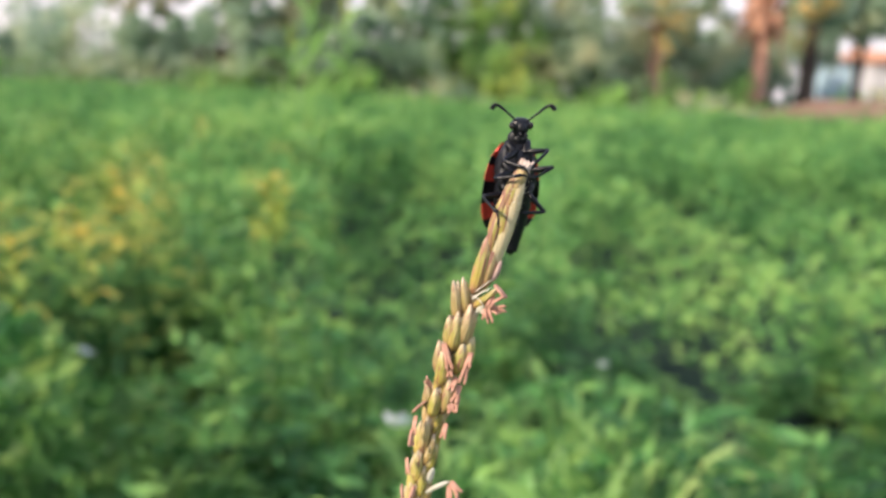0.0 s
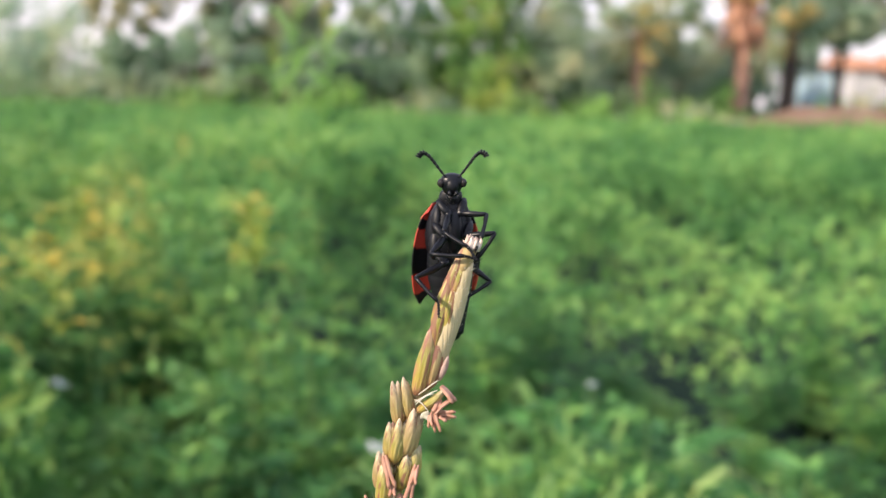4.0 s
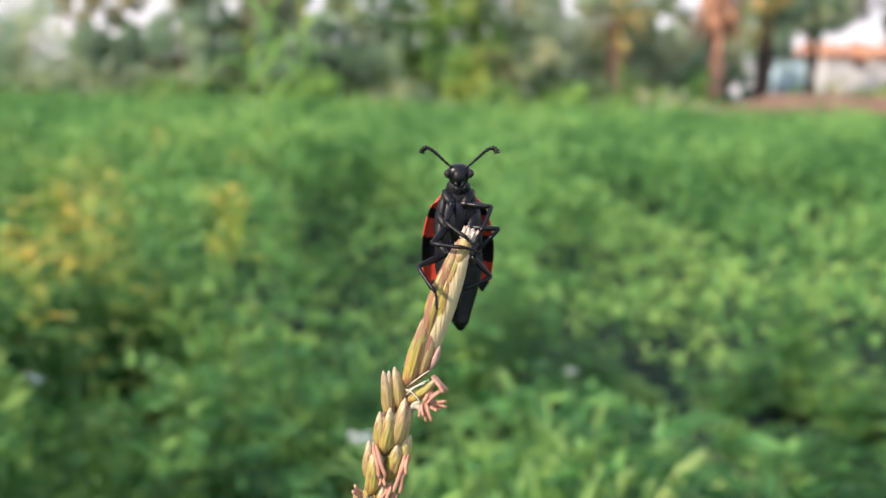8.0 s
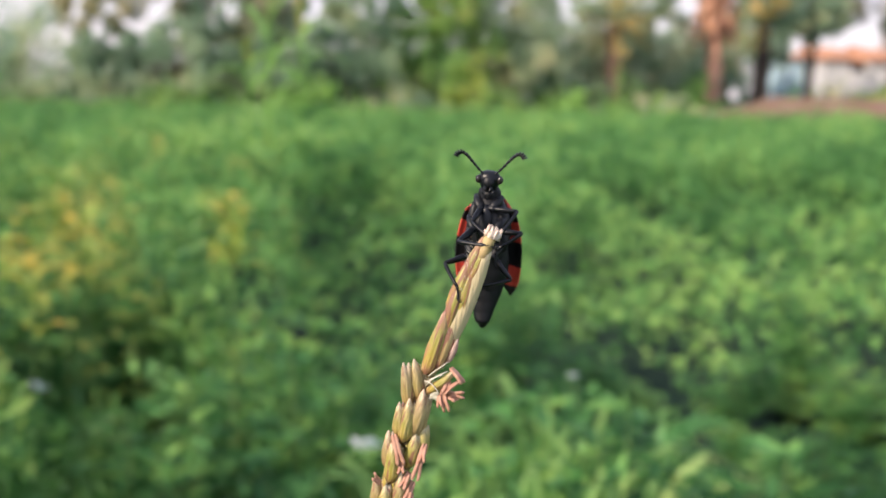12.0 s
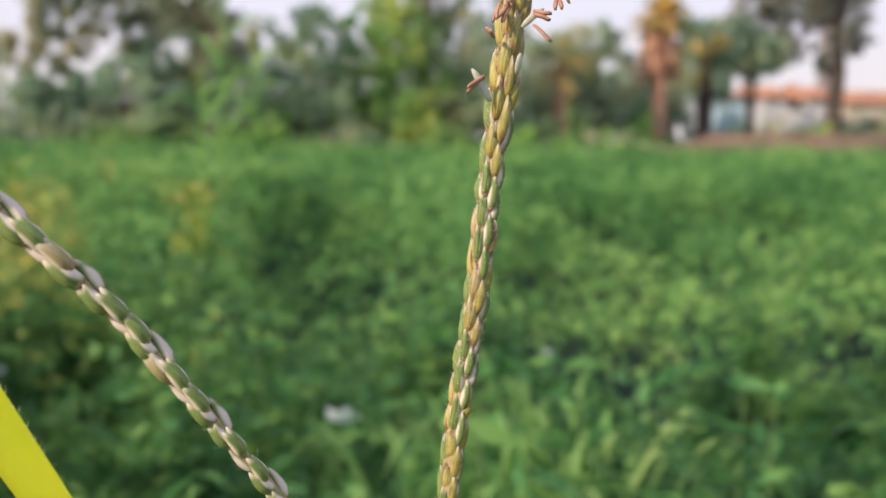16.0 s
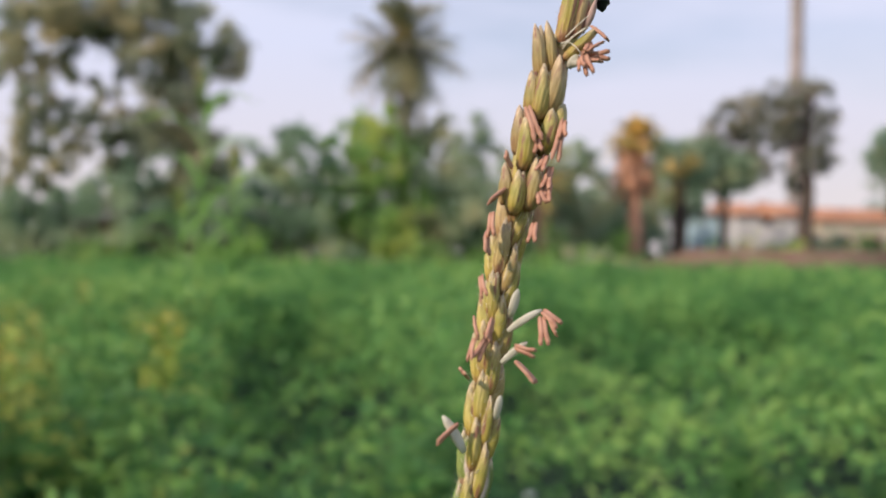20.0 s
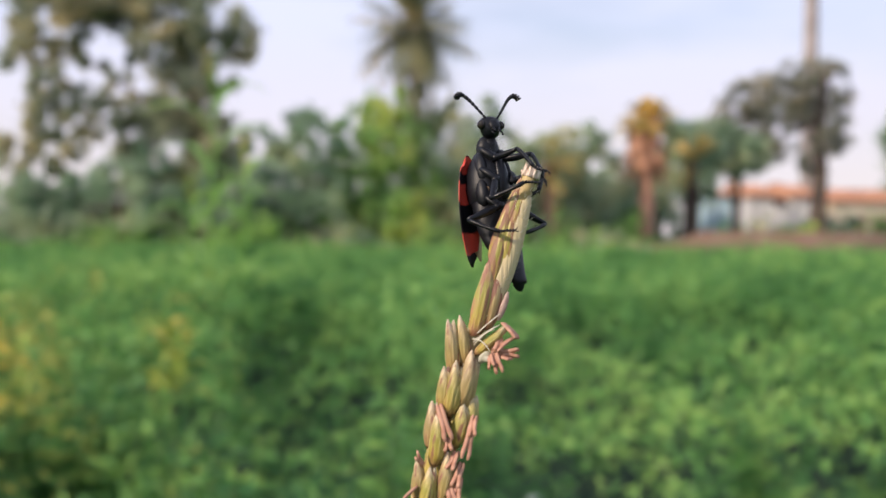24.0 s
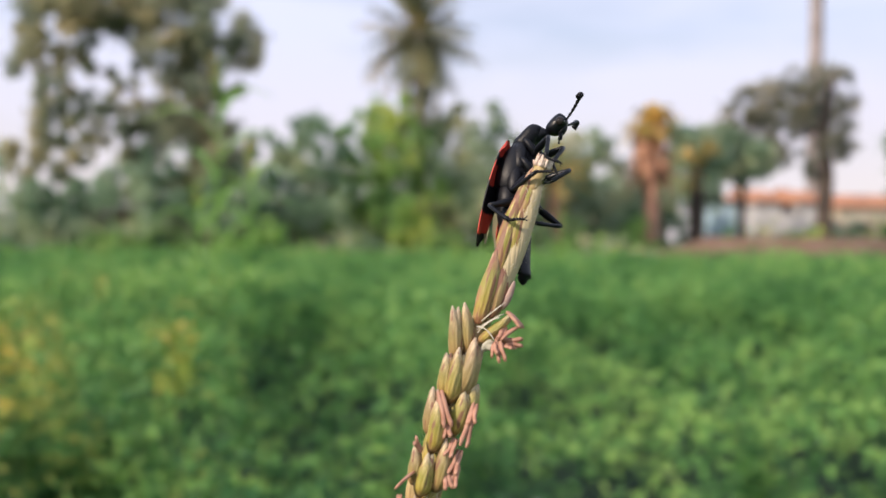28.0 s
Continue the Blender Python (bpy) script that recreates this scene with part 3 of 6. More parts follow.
tree("broadleaf_tree", -1.02, 17.9, (1.9, 0.11), [(0.4, 0, 2.4), (-0.5, 0, 2.2)],
     [(-0.58, 0.0, 2.84, 0.39), (-0.08, 0.2, 3.08, 0.37), (0.43, -0.2, 3.04, 0.39), (0.22, 0.3, 2.06, 0.55), (-0.67, -0.3, 2.04, 0.48), (0.72, 0.0, 2.53, 0.50), (-0.33, 0.2, 1.48, 0.52), (0.68, -0.2, 1.61, 0.53), (-0.88, 0.3, 1.35, 0.45)],
     5200, 0.14, M_TREE_DARK, "dark blue-green rounded tree at the field edge", seed=44)
tree("broadleaf_tree", 0.69, 18.0, (2.3, 0.12), [(0.4, 0, 2.8), (-0.4, 0, 2.6)],
     [(-0.49, 0.0, 3.19, 0.35), (-0.03, 0.2, 3.50, 0.40), (0.43, -0.2, 3.63, 0.35), (-0.36, 0.3, 2.56, 0.51), (0.22, -0.3, 2.81, 0.54), (0.79, 0.0, 3.06, 0.42), (-0.12, 0.2, 1.87, 0.58), (0.58, -0.2, 2.00, 0.56), (-0.45, 0.3, 1.39, 0.46), (0.47, -0.3, 1.30, 0.47)],
     5800, 0.14, M_TREE_WARM, "sunlit yellow-green broadleaf tree at the field edge", seed=43)
tree("broadleaf_tree", 2.53, 18.6, (2.3, 0.12), [(0.4, 0, 2.8), (-0.4, 0, 2.6)],
     [(-0.52, 0.0, 3.50, 0.41), (-0.08, 0.2, 3.40, 0.44), (0.41, -0.2, 3.53, 0.37), (0.72, 0.3, 3.18, 0.42), (-0.26, -0.3, 2.78, 0.56), (0.48, 0.0, 2.56, 0.56), (-0.49, 0.2, 2.05, 0.53), (0.25, -0.2, 1.82, 0.61), (0.87, 0.3, 1.95, 0.54), (-0.11, -0.3, 1.32, 0.49),
      (0.81, 0.0, 1.28, 0.44)], 6000, 0.14, M_TREE_HAZY, "grey-green broadleaf tree at the field edge", seed=47)
tree("broadleaf_tree", 5.65, 22.0, (2.4, 0.12), [(0.6, 0, 2.8), (-0.6, 0, 2.6)],
     [(-1.06, 0.0, 2.86, 0.52), (-0.47, 0.2, 3.32, 0.44), (0.36, -0.2, 3.27, 0.53), (1.05, 0.3, 3.14, 0.47), (-0.89, -0.3, 1.99, 0.61), (0.15, 0.0, 2.38, 0.64), (0.98, 0.2, 2.32, 0.59), (0.01, -0.2, 1.57, 0.53), (0.91, 0.3, 1.51, 0.50), (-1.18, -0.3, 1.40, 0.49)],
     6000, 0.16, M_TREE_HAZY, "grey-green bushy tree behind the field", seed=48)
tree("broadleaf_tree", 10.26, 25.0, (2.6, 0.13), [(0.4, 0, 3.2), (-0.4, 0, 3.0)],
     [(-0.55, 0.0, 3.91, 0.51), (0.07, 0.2, 3.93, 0.58), (-0.19, -0.2, 3.07, 0.58), (0.61, 0.3, 3.60, 0.58), (0.35, -0.3, 2.57, 0.51), (-0.35, 0.0, 2.21, 0.47), (0.98, 0.2, 2.93, 0.44)],
     4600, 0.17, M_TREE_DARK, "dark green bushy tree behind the field", seed=49)
tree("casuarina_tree", 15.18, 26.2, (6.3, 0.30), [(-2.4, 0, 5.4), (-1.6, 0, 5.7), (-2.9, 0, 4.9), (0.8, 0, 4.2), (-2.3, 0, 4.1), (0.5, 0, 6.0), (0.6, 0, 5.1), (-3.4, 0, 4.4)],
     [(-2.38, 0.0, 5.48, 0.54), (-1.61, 0.2, 5.74, 0.54), (-0.85, -0.2, 6.08, 0.47), (-0.03, 0.3, 6.39, 0.47), (0.52, -0.3, 6.14, 0.33), (-2.94, 0.0, 4.97, 0.47), (-1.99, 0.2, 4.89, 0.58), (-1.13, -0.2, 5.03, 0.54), (-0.26, 0.3, 5.28, 0.62),
      (0.53, -0.3, 5.09, 0.48), (-2.37, 0.0, 4.12, 0.50), (-1.41, 0.2, 4.01, 0.47), (0.14, -0.2, 4.20, 0.47), (0.83, 0.3, 4.13, 0.37), (-3.51, -0.3, 4.45, 0.39), (-0.34, 0.0, 3.46, 0.40), (1.02, 0.2, 5.60, 0.22)],
     9500, 0.20, M_NEEDLE, "dark feathery casuarina tree with tiered branches", seed=45, aspect=0.25)
tree("broadleaf_tree", 12.13, 25.6, (3.4, 0.18), [(-0.5, 0, 3.8), (0.4, 0, 3.5)],
     [(-0.81, 0.0, 4.19, 0.42), (-0.26, 0.2, 4.00, 0.53), (0.30, -0.2, 3.61, 0.49), (-0.62, 0.3, 3.41, 0.45), (-0.06, -0.3, 3.16, 0.42), (0.59, 0.0, 3.35, 0.35)],
     4500, 0.17, M_TREE_DARK, "dark tree with a bare lower trunk before the shed", seed=42)
tree("broadleaf_tree", 23.5, 34.0, (4.2, 0.2), [(0.6, 0, 5.2), (-0.3, 0, 5.4)],
     [(-0.41, 0.0, 5.83, 0.62), (0.25, 0.2, 5.50, 0.96), (0.78, -0.2, 4.55, 1.20), (-0.79, 0.3, 4.98, 0.33), (1.03, -0.3, 6.49, 0.72)], 3000, 0.22, M_TREE_DARK, "green broadleaf tree beside the long house", seed=40)

ROW_TREES = [(-10.5, 17.5, 3.0, 1.2), (-8.4, 18.5, 2.4, 1.1), (-7.2, 17.4, 2.2, 1.0), (-12.6, 19.0, 3.6, 1.4), (-9.6, 23.0, 3.4, 1.2), (-6.2, 19.5, 1.9, 0.9), (-4.6, 20.0, 2.9, 0.9), (-3.6, 20.5, 2.4, 0.9), (-2.6, 20.5, 3.2, 1.0),
             (-1.6, 20.8, 2.2, 0.9), (-0.6, 20.5, 2.6, 0.9), (0.4, 20.5, 2.9, 1.0), (1.5, 20.6, 2.9, 1.0), (2.6, 21.0, 3.2, 1.0), (3.6, 21.5, 2.9, 1.0), (4.5, 21.8, 3.0, 1.0), (6.0, 24.0, 3.3, 1.0), (7.1, 24.4, 3.4, 1.0), (8.3, 25.0, 3.5, 1.0),
             (9.3, 26.5, 3.6, 1.0), (10.2, 27.0, 3.8, 0.9), (10.6, 30.5, 3.6, 0.9), (8.6, 23.8, 2.5, 0.9), (7.9, 27.5, 3.0, 1.1), (9.8, 29.5, 3.0, 1.1), (11.6, 32.5, 3.2, 1.1), (6.9, 26.0, 2.8, 1.0), (5.2, 24.0, 2.6, 1.0), (27.0, 38.5, 4.0, 1.6)]
for hi, (hx, hy, hh, hr) in enumerate(ROW_TREES):
    hrng = random.Random(hi)
    hm = M_TREE_DARK if hi % 3 else M_TREE
    hb = [(hrng.uniform(-0.5, 0.5) * hr, 0, hh - 0.55 * hr, 0.6 * hr)] + [(hrng.uniform(-0.9, 0.9) * hr, hrng.uniform(-0.3, 0.3), hrng.uniform(0.3, 0.78) * hh, hrng.uniform(0.5, 0.75) * hr) for _ in range(6)]
    tree("bushy_tree", hx, hy, (hh * 0.7, 0.11), [(0.4 * hr, 0, hh * 0.8), (-0.4 * hr, 0, hh * 0.75)], hb, 1700, 0.15, hm,
         "bushy green tree in the row behind the field", seed=60 + hi)


def far_woods():
    """The far line of trees that closes the view."""
    rng = np.random.default_rng(77)
    blobs = []
    for i in range(90):
        x = rng.uniform(-45, 60)
        y = rng.uniform(44, 60)
        r = rng.uniform(0.9, 1.7)
        blobs.append((x, y, rng.uniform(0.0, 0.6), r))
    v, f = leaf_cloud(rng, blobs_cloud(rng, blobs, 26000), 0.35, 0.42)
    tagged(new("far_woods", cloud_mesh("far_woods", v, f, M_TREE_DARK)), "far line of dark green woods on the horizon", "woods", kind="stuff")


far_woods()

for si, (sx, sy, sh) in enumerate(((-7.6, 17.6, 1.5), (-6.2, 17.2, 1.3), (-3.2, 18.2, 1.5), (-2.4, 18.0, 1.2), (-0.7, 18.6, 1.5), (0.9, 18.4, 1.3), (2.6, 18.8, 1.5), (4.2, 19.0, 1.4), (5.2, 19.2, 1.2), (7.0, 20.6, 1.6), (11.6, 23.0, 1.5), (13.5, 24.0, 1.4), (13.0, 28.0, 1.5), (14.5, 28.2, 1.3), (15.5, 27.6, 1.7), (16.8, 28.0, 1.4), (-5.1, 17.3, 1.3), (-4.0, 17.0, 1.1), (-1.6, 17.1, 1.3), (0.1, 17.0, 1.1), (1.7, 17.3, 1.35), (3.4, 17.5, 1.2), (5.6, 18.0, 1.0), (-8.8, 17.0, 1.5), (-10.0, 16.6, 1.3), (17.4, 28.4, 1.9), (19.3, 29.4, 2.1), (21.0, 30.0, 1.8), (22.6, 31.0, 2.1))):
    tree("shrub", sx, sy, (0.6, 0.05), [(0.3, 0, 0.7), (-0.3, 0, 0.7)], [(0, 0, sh * 0.62, 0.5), (0.45, 0, sh * 0.5, 0.42), (-0.45, 0.1, sh * 0.55, 0.45), (0.1, 0, sh * 0.85, 0.3)], 900, 0.12, (M_CORN, M_TREE_HAZY, M_TREE_WARM)[si % 3],
         "low light-green shrub at the field edge", "shrub", seed=120 + si, group="shrubs at the field edge")


def palm(x, y, h, seed, label, skirt=0, fronds=34, r=0.19, bark=None, reach=1.0, leaf=None, drop=1.2, hang=None):
    rng = np.random.default_rng(seed)
    p = thing("palm_tree", pose(x, y, -0.05), label, "palm tree", "palms behind the field")
    pts, rad = [], []
    for i in range(25):
        t = i / 24
        pts.append((0.03 * math.sin(3 * t), 0, h * t))
        rad.append(r * (1.25 - 0.35 * t) * (1.07 if i % 2 else 0.95))
    part("trunk", tube(pts, rad, 12), bark or M_PALM_BARK, p)
    for i in range(fronds):
        a = 2.4 * i + rng.uniform(-0.2, 0.2)
        el = rng.uniform(-0.95 if leaf else -0.45, 1.35)
        ln = rng.uniform(0.85, 1.15) * reach
        d = Vector((math.cos(a) * math.cos(el), math.sin(a) * math.cos(el), math.sin(el)))
        c = bezier((0, 0, h), Vector((0, 0, h)) + d * ln * 0.55, Vector((0, 0, h - 0.25 * ln)) + d * ln, 8)
        verts, faces = [], []
        for j in range(1, 8):
            for s in (-1, 1):
                q = c[j]
                t = (c[min(7, j + 1)] - c[j - 1]).normalized()
                sd = t.cross(Vector((0, 0, 1))).normalized() * s
                k = len(verts)
                e = q + (sd * 0.8 + t * 0.6 + Vector((0, 0, -0.25))) * ln * 0.42 * math.sin(math.pi * (0.15 + 0.8 * j / 8))
                verts += [q - t * 0.05, q + t * 0.05, e]
                faces.append((k, k + 1, k + 2))
        spine = tube(c, [0.02, 0.018, 0.016, 0.014, 0.012, 0.009, 0.006, 0.003], 5)
        part("frond", join(spine, (verts, faces)), leaf or M_FROND, p, smooth=False)
    if skirt:
        for i in range(skirt):
            a = 2.4 * i + rng.uniform(-0.3, 0.3)
            z0 = h - 0.05 - drop * i / skirt
            ln = rng.uniform(0.25, 0.80)
            d = Vector((math.cos(a), math.sin(a), 0))
            turn = Vector((-math.sin(a), math.cos(a), 0)) * rng.uniform(-0.16, 0.16)
            c = bezier(d * r * 0.8 + Vector((0, 0, z0)), d * (r + rng.uniform(0.2, 0.5)) + Vector((0, 0, z0 + rng.uniform(-0.05, 0.15))), d * (r + rng.uniform(0.05, 0.42)) + turn + Vector((0, 0, z0 - ln)), 6)
            part("dead_frond", blade(c, [0.02, 0.05, 0.07, 0.075, 0.06, 0.01], up=d, fold=0.5), hang or M_DEAD_FROND, p, "hanging dry orange-brown frond" if not hang else "hanging dry grey frond")


palm(7.74, 21.5, 3.95, 51, "palm with an orange-brown skirt of dry fronds", skirt=64, fronds=46, reach=0.74)
palm(1.53, 18.4, 5.35, 54, "tall fan palm with a sparse grey-green crown and a grey trunk", skirt=44, fronds=70, r=0.13, bark=M_GREY_BARK, reach=1.22, leaf=M_GREY_FROND, drop=1.9, hang=M_GREY_FROND)
palm(4.75, 19.6, 2.6, 52, "slim palm with a pale reddish trunk", fronds=11, r=0.16)
palm(9.36, 22.5, 3.0, 53, "dark palm trunk with drooping fronds", fronds=12, r=0.2, bark=M_BARK)


# ---- buildings, wall and pole ----
def house(x, y, w, d, wall_h, roof_h, wall_mat, label, windows, door):
    h = thing("house", pose(x, y, 0), label, "house", "houses behind the trees")
    part("wall", box(0, w, 0, d, 0, wall_h), wall_mat, h, smooth=False)
    e = 0.16
    v = [(-e, -e, wall_h), (w + e, -e, wall_h), (w + e, d + e, wall_h), (-e, d + e, wall_h), (-e, d / 2, wall_h + roof_h), (w + e, d / 2, wall_h + roof_h)]
    vt = v + [(a, b, c + 0.12) for a, b, c in v]
    fc = [(0, 3, 2, 1), (0, 1, 7, 6), (1, 2, 8, 5 + 6, 7), (2, 3, 9, 8), (3, 0, 6, 4 + 6, 9), (6, 7, 11, 10), (8, 9, 10, 11)]
    roof = part("roof", (vt, fc), M_TILE, h, smooth=False)
    for i in range(int(w / 0.5)):
        part("ridge_tile", box(i * 0.5 - e, i * 0.5 - e + 0.46, d / 2 - 0.09, d / 2 + 0.09, wall_h + roof_h + 0.09, wall_h + roof_h + 0.19), M_TILE, roof, smooth=False)
    for wx in windows:
        win = part("window", box(wx, wx + 0.8, -0.05, 0.06, 0.95, 1.75), M_DARKGLASS, h, smooth=False)
        part("frame", join(box(wx - 0.07, wx, -0.08, 0.04, 0.88, 1.82), box(wx + 0.8, wx + 0.87, -0.08, 0.04, 0.88, 1.82), box(wx, wx + 0.8, -0.08, 0.04, 1.75, 1.82),
                           box(wx, wx + 0.8, -0.08, 0.04, 0.88, 0.95), box(wx + 0.38, wx + 0.42, -0.07, 0.03, 0.95, 1.75)), M_WOOD, win, smooth=False)
        part("sill", box(wx - 0.12, wx + 0.92, -0.16, 0.0, 0.81, 0.875), wall_mat, win, smooth=False)
    if door is not None:
        dr = part("door", box(door, door + 0.9, -0.04, 0.05, 0.02, 2.0), M_WOOD, h, smooth=False)
        part("handle", tube([(door + 0.78, -0.10, 0.98), (door + 0.78, -0.10, 1.12)], [0.015, 0.015], 6), M_STEEL, dr)


house(15.75, 32.0, 0.95, 3.0, 2.5, 0.45, M_WHITEWASH, "low white house with an orange clay roof", (), None)
house(17.45, 32.0, 0.95, 3.0, 2.5, 0.45, M_WHITEWASH, "low white house with an orange clay roof", (), None)
house(20.1, 33.6, 5.6, 3.5, 2.4, 0.45, M_CREAM, "long cream house with an orange clay roof", (0.5, 1.9), 3.6)


def garden_wall():
    """The white wall that joins the two low houses."""
    tagged(new("garden_wall", mesh_of("garden_wall", *join(box(16.71, 17.44, 31.9, 32.15, 0, 2.05), box(16.69, 17.46, 31.86, 32.19, 2.052, 2.12)), M_WHITEWASH, False)), "white garden wall between two low houses", "wall", kind="structure")


garden_wall()


def shed():
    s = thing("shed", pose(12.6, 29.0, 0), "small pale blue shed among the trunks", "shed")
    part("wall", box(0, 0.95, 0, 1.4, 0, 2.35), M_BLUEWALL, s, smooth=False)
    part("roof", box(-0.12, 1.07, -0.15, 1.55, 2.354, 2.42), M_STEEL, s, smooth=False)
    part("door", box(0.1, 0.65, -0.04, 0.02, 0.02, 1.9), M_BLUEWALL, s, smooth=False)


shed()


def mud_wall():
    verts, rings = [], []
    for i in range(70):
        x = 5.9 + 12.5 * i / 69
        top = 0.74 + 0.34 * min(1.0, max(0.0, (x - 7.4) / 1.2)) + 0.05 * noise.noise(Vector((x * 1.7, 0, 0)))
        y = 19.4 + 0.06 * x + 0.05 * max(0.0, x - 11) ** 2
        rings.append([(x, y - 0.16, 0), (x, y + 0.16, 0), (x, y + 0.10, top), (x, y - 0.10, top + 0.03)])
    tagged(new("mud_wall", mesh_of("mud_wall", *loft(rings), M_MUD, False)), "low reddish mud wall along the field edge", "wall", kind="structure")


mud_wall()


def water_tower(x, y, h):
    """A slender shaft that flares into a bowl-shaped tank."""
    w = thing("water_tower", pose(x, y, -0.2), "tall slender grey concrete water tower with a reddish flared tank", "water tower")
    part("shaft", tube([(0, 0, 0), (0, 0, h * 0.5), (0, 0, h), (0, 0, h + 0.05)], [0.40, 0.36, 0.31, 0.31], 16), M_CONCRETE, w)
    part("collar", tube([(0, 0, h - 0.25), (0, 0, h - 0.2), (0, 0, h - 0.02), (0, 0, h + 0.02)], [0.33, 0.38, 0.40, 0.36], 16), M_CONCRETE, w)
    tank = part("tank", tube([(0, 0, h + q) for q in (0.0, 0.25, 0.6, 1.2, 1.9, 3.4, 3.9, 4.1)], [0.34, 0.62, 1.15, 1.9, 2.25, 2.3, 1.3, 0.3], 24), M_TANK, w, "reddish-brown bowl-shaped tank")
    part("rim_band", tube([(0, 0, h + q) for q in (1.85, 1.9, 2.05, 2.1)], [2.26, 2.33, 2.34, 2.28], 24), M_CONCRETE, tank)


water_tower(22.6, 40.0, 14.3)


# ---- the flowering maize tassel ----
EYE = 1.05
BASE = Vector((-0.03, 0.145, -0.02))
PIVOT = Vector((0, 0.131, EYE - 0.06))


def spot(x, z, y=132.5):
    """A place on the tassel, in millimetres from the first eye, in the plant's own space."""
    return Vector((x / 1000, y / 1000, EYE + z / 1000)) - BASE


def glume_mat(name="glume", leafy=False, stain=0.58, half=0.00108, streaks=0.55):
    m, n, l, p = material(name, 0.5, 0.35)
    c = n.new("ShaderNodeTexCoord")
    sep = n.new("ShaderNodeSeparateXYZ")
    l.new(c.outputs["Object"], sep.inputs[0])
    info = n.new("ShaderNodeObjectInfo")
    # along the spikelet: reddish foot, yellow-green belly, straw tip
    along = n.new("ShaderNodeMapRange")
    along.inputs["From Min"].default_value = 0.0
    along.inputs["From Max"].default_value = 1.0
    whole = n.new("ShaderNodeSeparateXYZ")
    l.new(c.outputs["Generated"], whole.inputs[0])
    l.new(whole.outputs["Z"], along.inputs["Value"])
    green = ramp(n, [(0.0, (0.26, 0.08, 0.04)), (0.07, (0.46, 0.24, 0.12)), (0.20, (0.56, 0.43, 0.07)), (0.52, (0.40, 0.39, 0.07)), (0.74, (0.50, 0.43, 0.15)), (0.86, (0.60, 0.50, 0.31)), (1.0, (0.82, 0.72, 0.58))] if not leafy else
                 [(0.0, (0.40, 0.13, 0.12)), (0.10, (0.58, 0.34, 0.27)), (0.17, (0.21, 0.26, 0.08)), (0.78, (0.15, 0.22, 0.06)), (0.90, (0.60, 0.52, 0.38)), (1.0, (0.84, 0.66, 0.60))])
    purple = ramp(n, [(0.0, (0.22, 0.05, 0.04)), (0.12, (0.48, 0.27, 0.15)), (0.45, (0.42, 0.30, 0.15)), (0.75, (0.54, 0.39, 0.27)), (1.0, (0.78, 0.62, 0.53))])
    l.new(along.outputs["Result"], green.inputs["Fac"])
    l.new(along.outputs["Result"], purple.inputs["Fac"])
    pick = ramp(n, [(0.90 if leafy else 0.60, (0, 0, 0)), (1.0, (1, 1, 1))])
    l.new(info.outputs["Random"], pick.inputs["Fac"])
    base = mixed(n, l, pick.outputs["Color"], green.outputs["Color"], purple.outputs["Color"])
    # veins along the length
    mp = n.new("ShaderNodeMapping")
    mp.inputs["Scale"].default_value = (2600, 2600, 130)
    l.new(c.outputs["Object"], mp.inputs["Vector"])
    vein = noise_node(n, l, 1.0, 3.0, mp.outputs["Vector"])
    vr = ramp(n, [(0.42, (0, 0, 0)), (0.66, (1, 1, 1))])
    l.new(vein.outputs["Fac"], vr.inputs["Fac"])
    veined = mixed(n, l, vr.outputs["Color"], mixed(n, l, 0.30 if leafy else 0.50, base, (0.06, 0.12, 0.02) if leafy else (0.13, 0.11, 0.03)), mixed(n, l, 0.30 if leafy else 0.45, base, (0.34, 0.40, 0.13) if leafy else (0.58, 0.46, 0.22)))
    blot = noise_node(n, l, 300.0, 3.0)
    br = ramp(n, [(0.58, (0, 0, 0)), (0.72, (0.5, 0.5, 0.5))] if leafy else [(stain, (0, 0, 0)), (stain + 0.13, (0.75, 0.75, 0.75))])
    l.new(blot.outputs["Fac"], br.inputs["Fac"])
    spotted = mixed(n, l, br.outputs["Color"], veined, (0.34, 0.155, 0.105))
    # long brown-purple streaks, on some spikelets more than on others
    mq = n.new("ShaderNodeMapping")
    mq.inputs["Scale"].default_value = (1500, 1500, 210)
    l.new(c.outputs["Object"], mq.inputs["Vector"])
    own = n.new("ShaderNodeVectorMath")
    own.operation = "ADD"
    l.new(mq.outputs["Vector"], own.inputs[0])
    shift = n.new("ShaderNodeMath")
    shift.operation = "MULTIPLY"
    shift.inputs[1].default_value = 40.0
    l.new(info.outputs["Random"], shift.inputs[0])
    l.new(shift.outputs[0], own.inputs[1])
    streak = noise_node(n, l, 1.0, 2.0, own.outputs["Vector"])
    sr = ramp(n, [(streaks, (0, 0, 0)), (streaks + 0.09, (0.85, 0.85, 0.85))])
    l.new(streak.outputs["Fac"], sr.inputs["Fac"])
    stained = mixed(n, l, sr.outputs["Color"], spotted, (0.22, 0.095, 0.07))
    # pale papery margins
    side = n.new("ShaderNodeMath")
    side.operation = "ABSOLUTE"
    l.new(sep.outputs["X"], side.inputs[0])
    rim = n.new("ShaderNodeMapRange")
    rim.inputs["From Min"].default_value = 0.00070 if leafy else half - 0.00016
    rim.inputs["From Max"].default_value = 0.00094 if leafy else half
    l.new(side.outputs[0], rim.inputs["Value"])
    l.new(mixed(n, l, rim.outputs["Result"], stained, (0.74, 0.62, 0.54) if leafy else (0.56, 0.47, 0.28)), p.inputs["Base Color"])
    bump(n, l, p, vein.outputs["Fac"], 0.75, 0.0003)
    p.inputs["Subsurface Weight"].default_value = 0.05
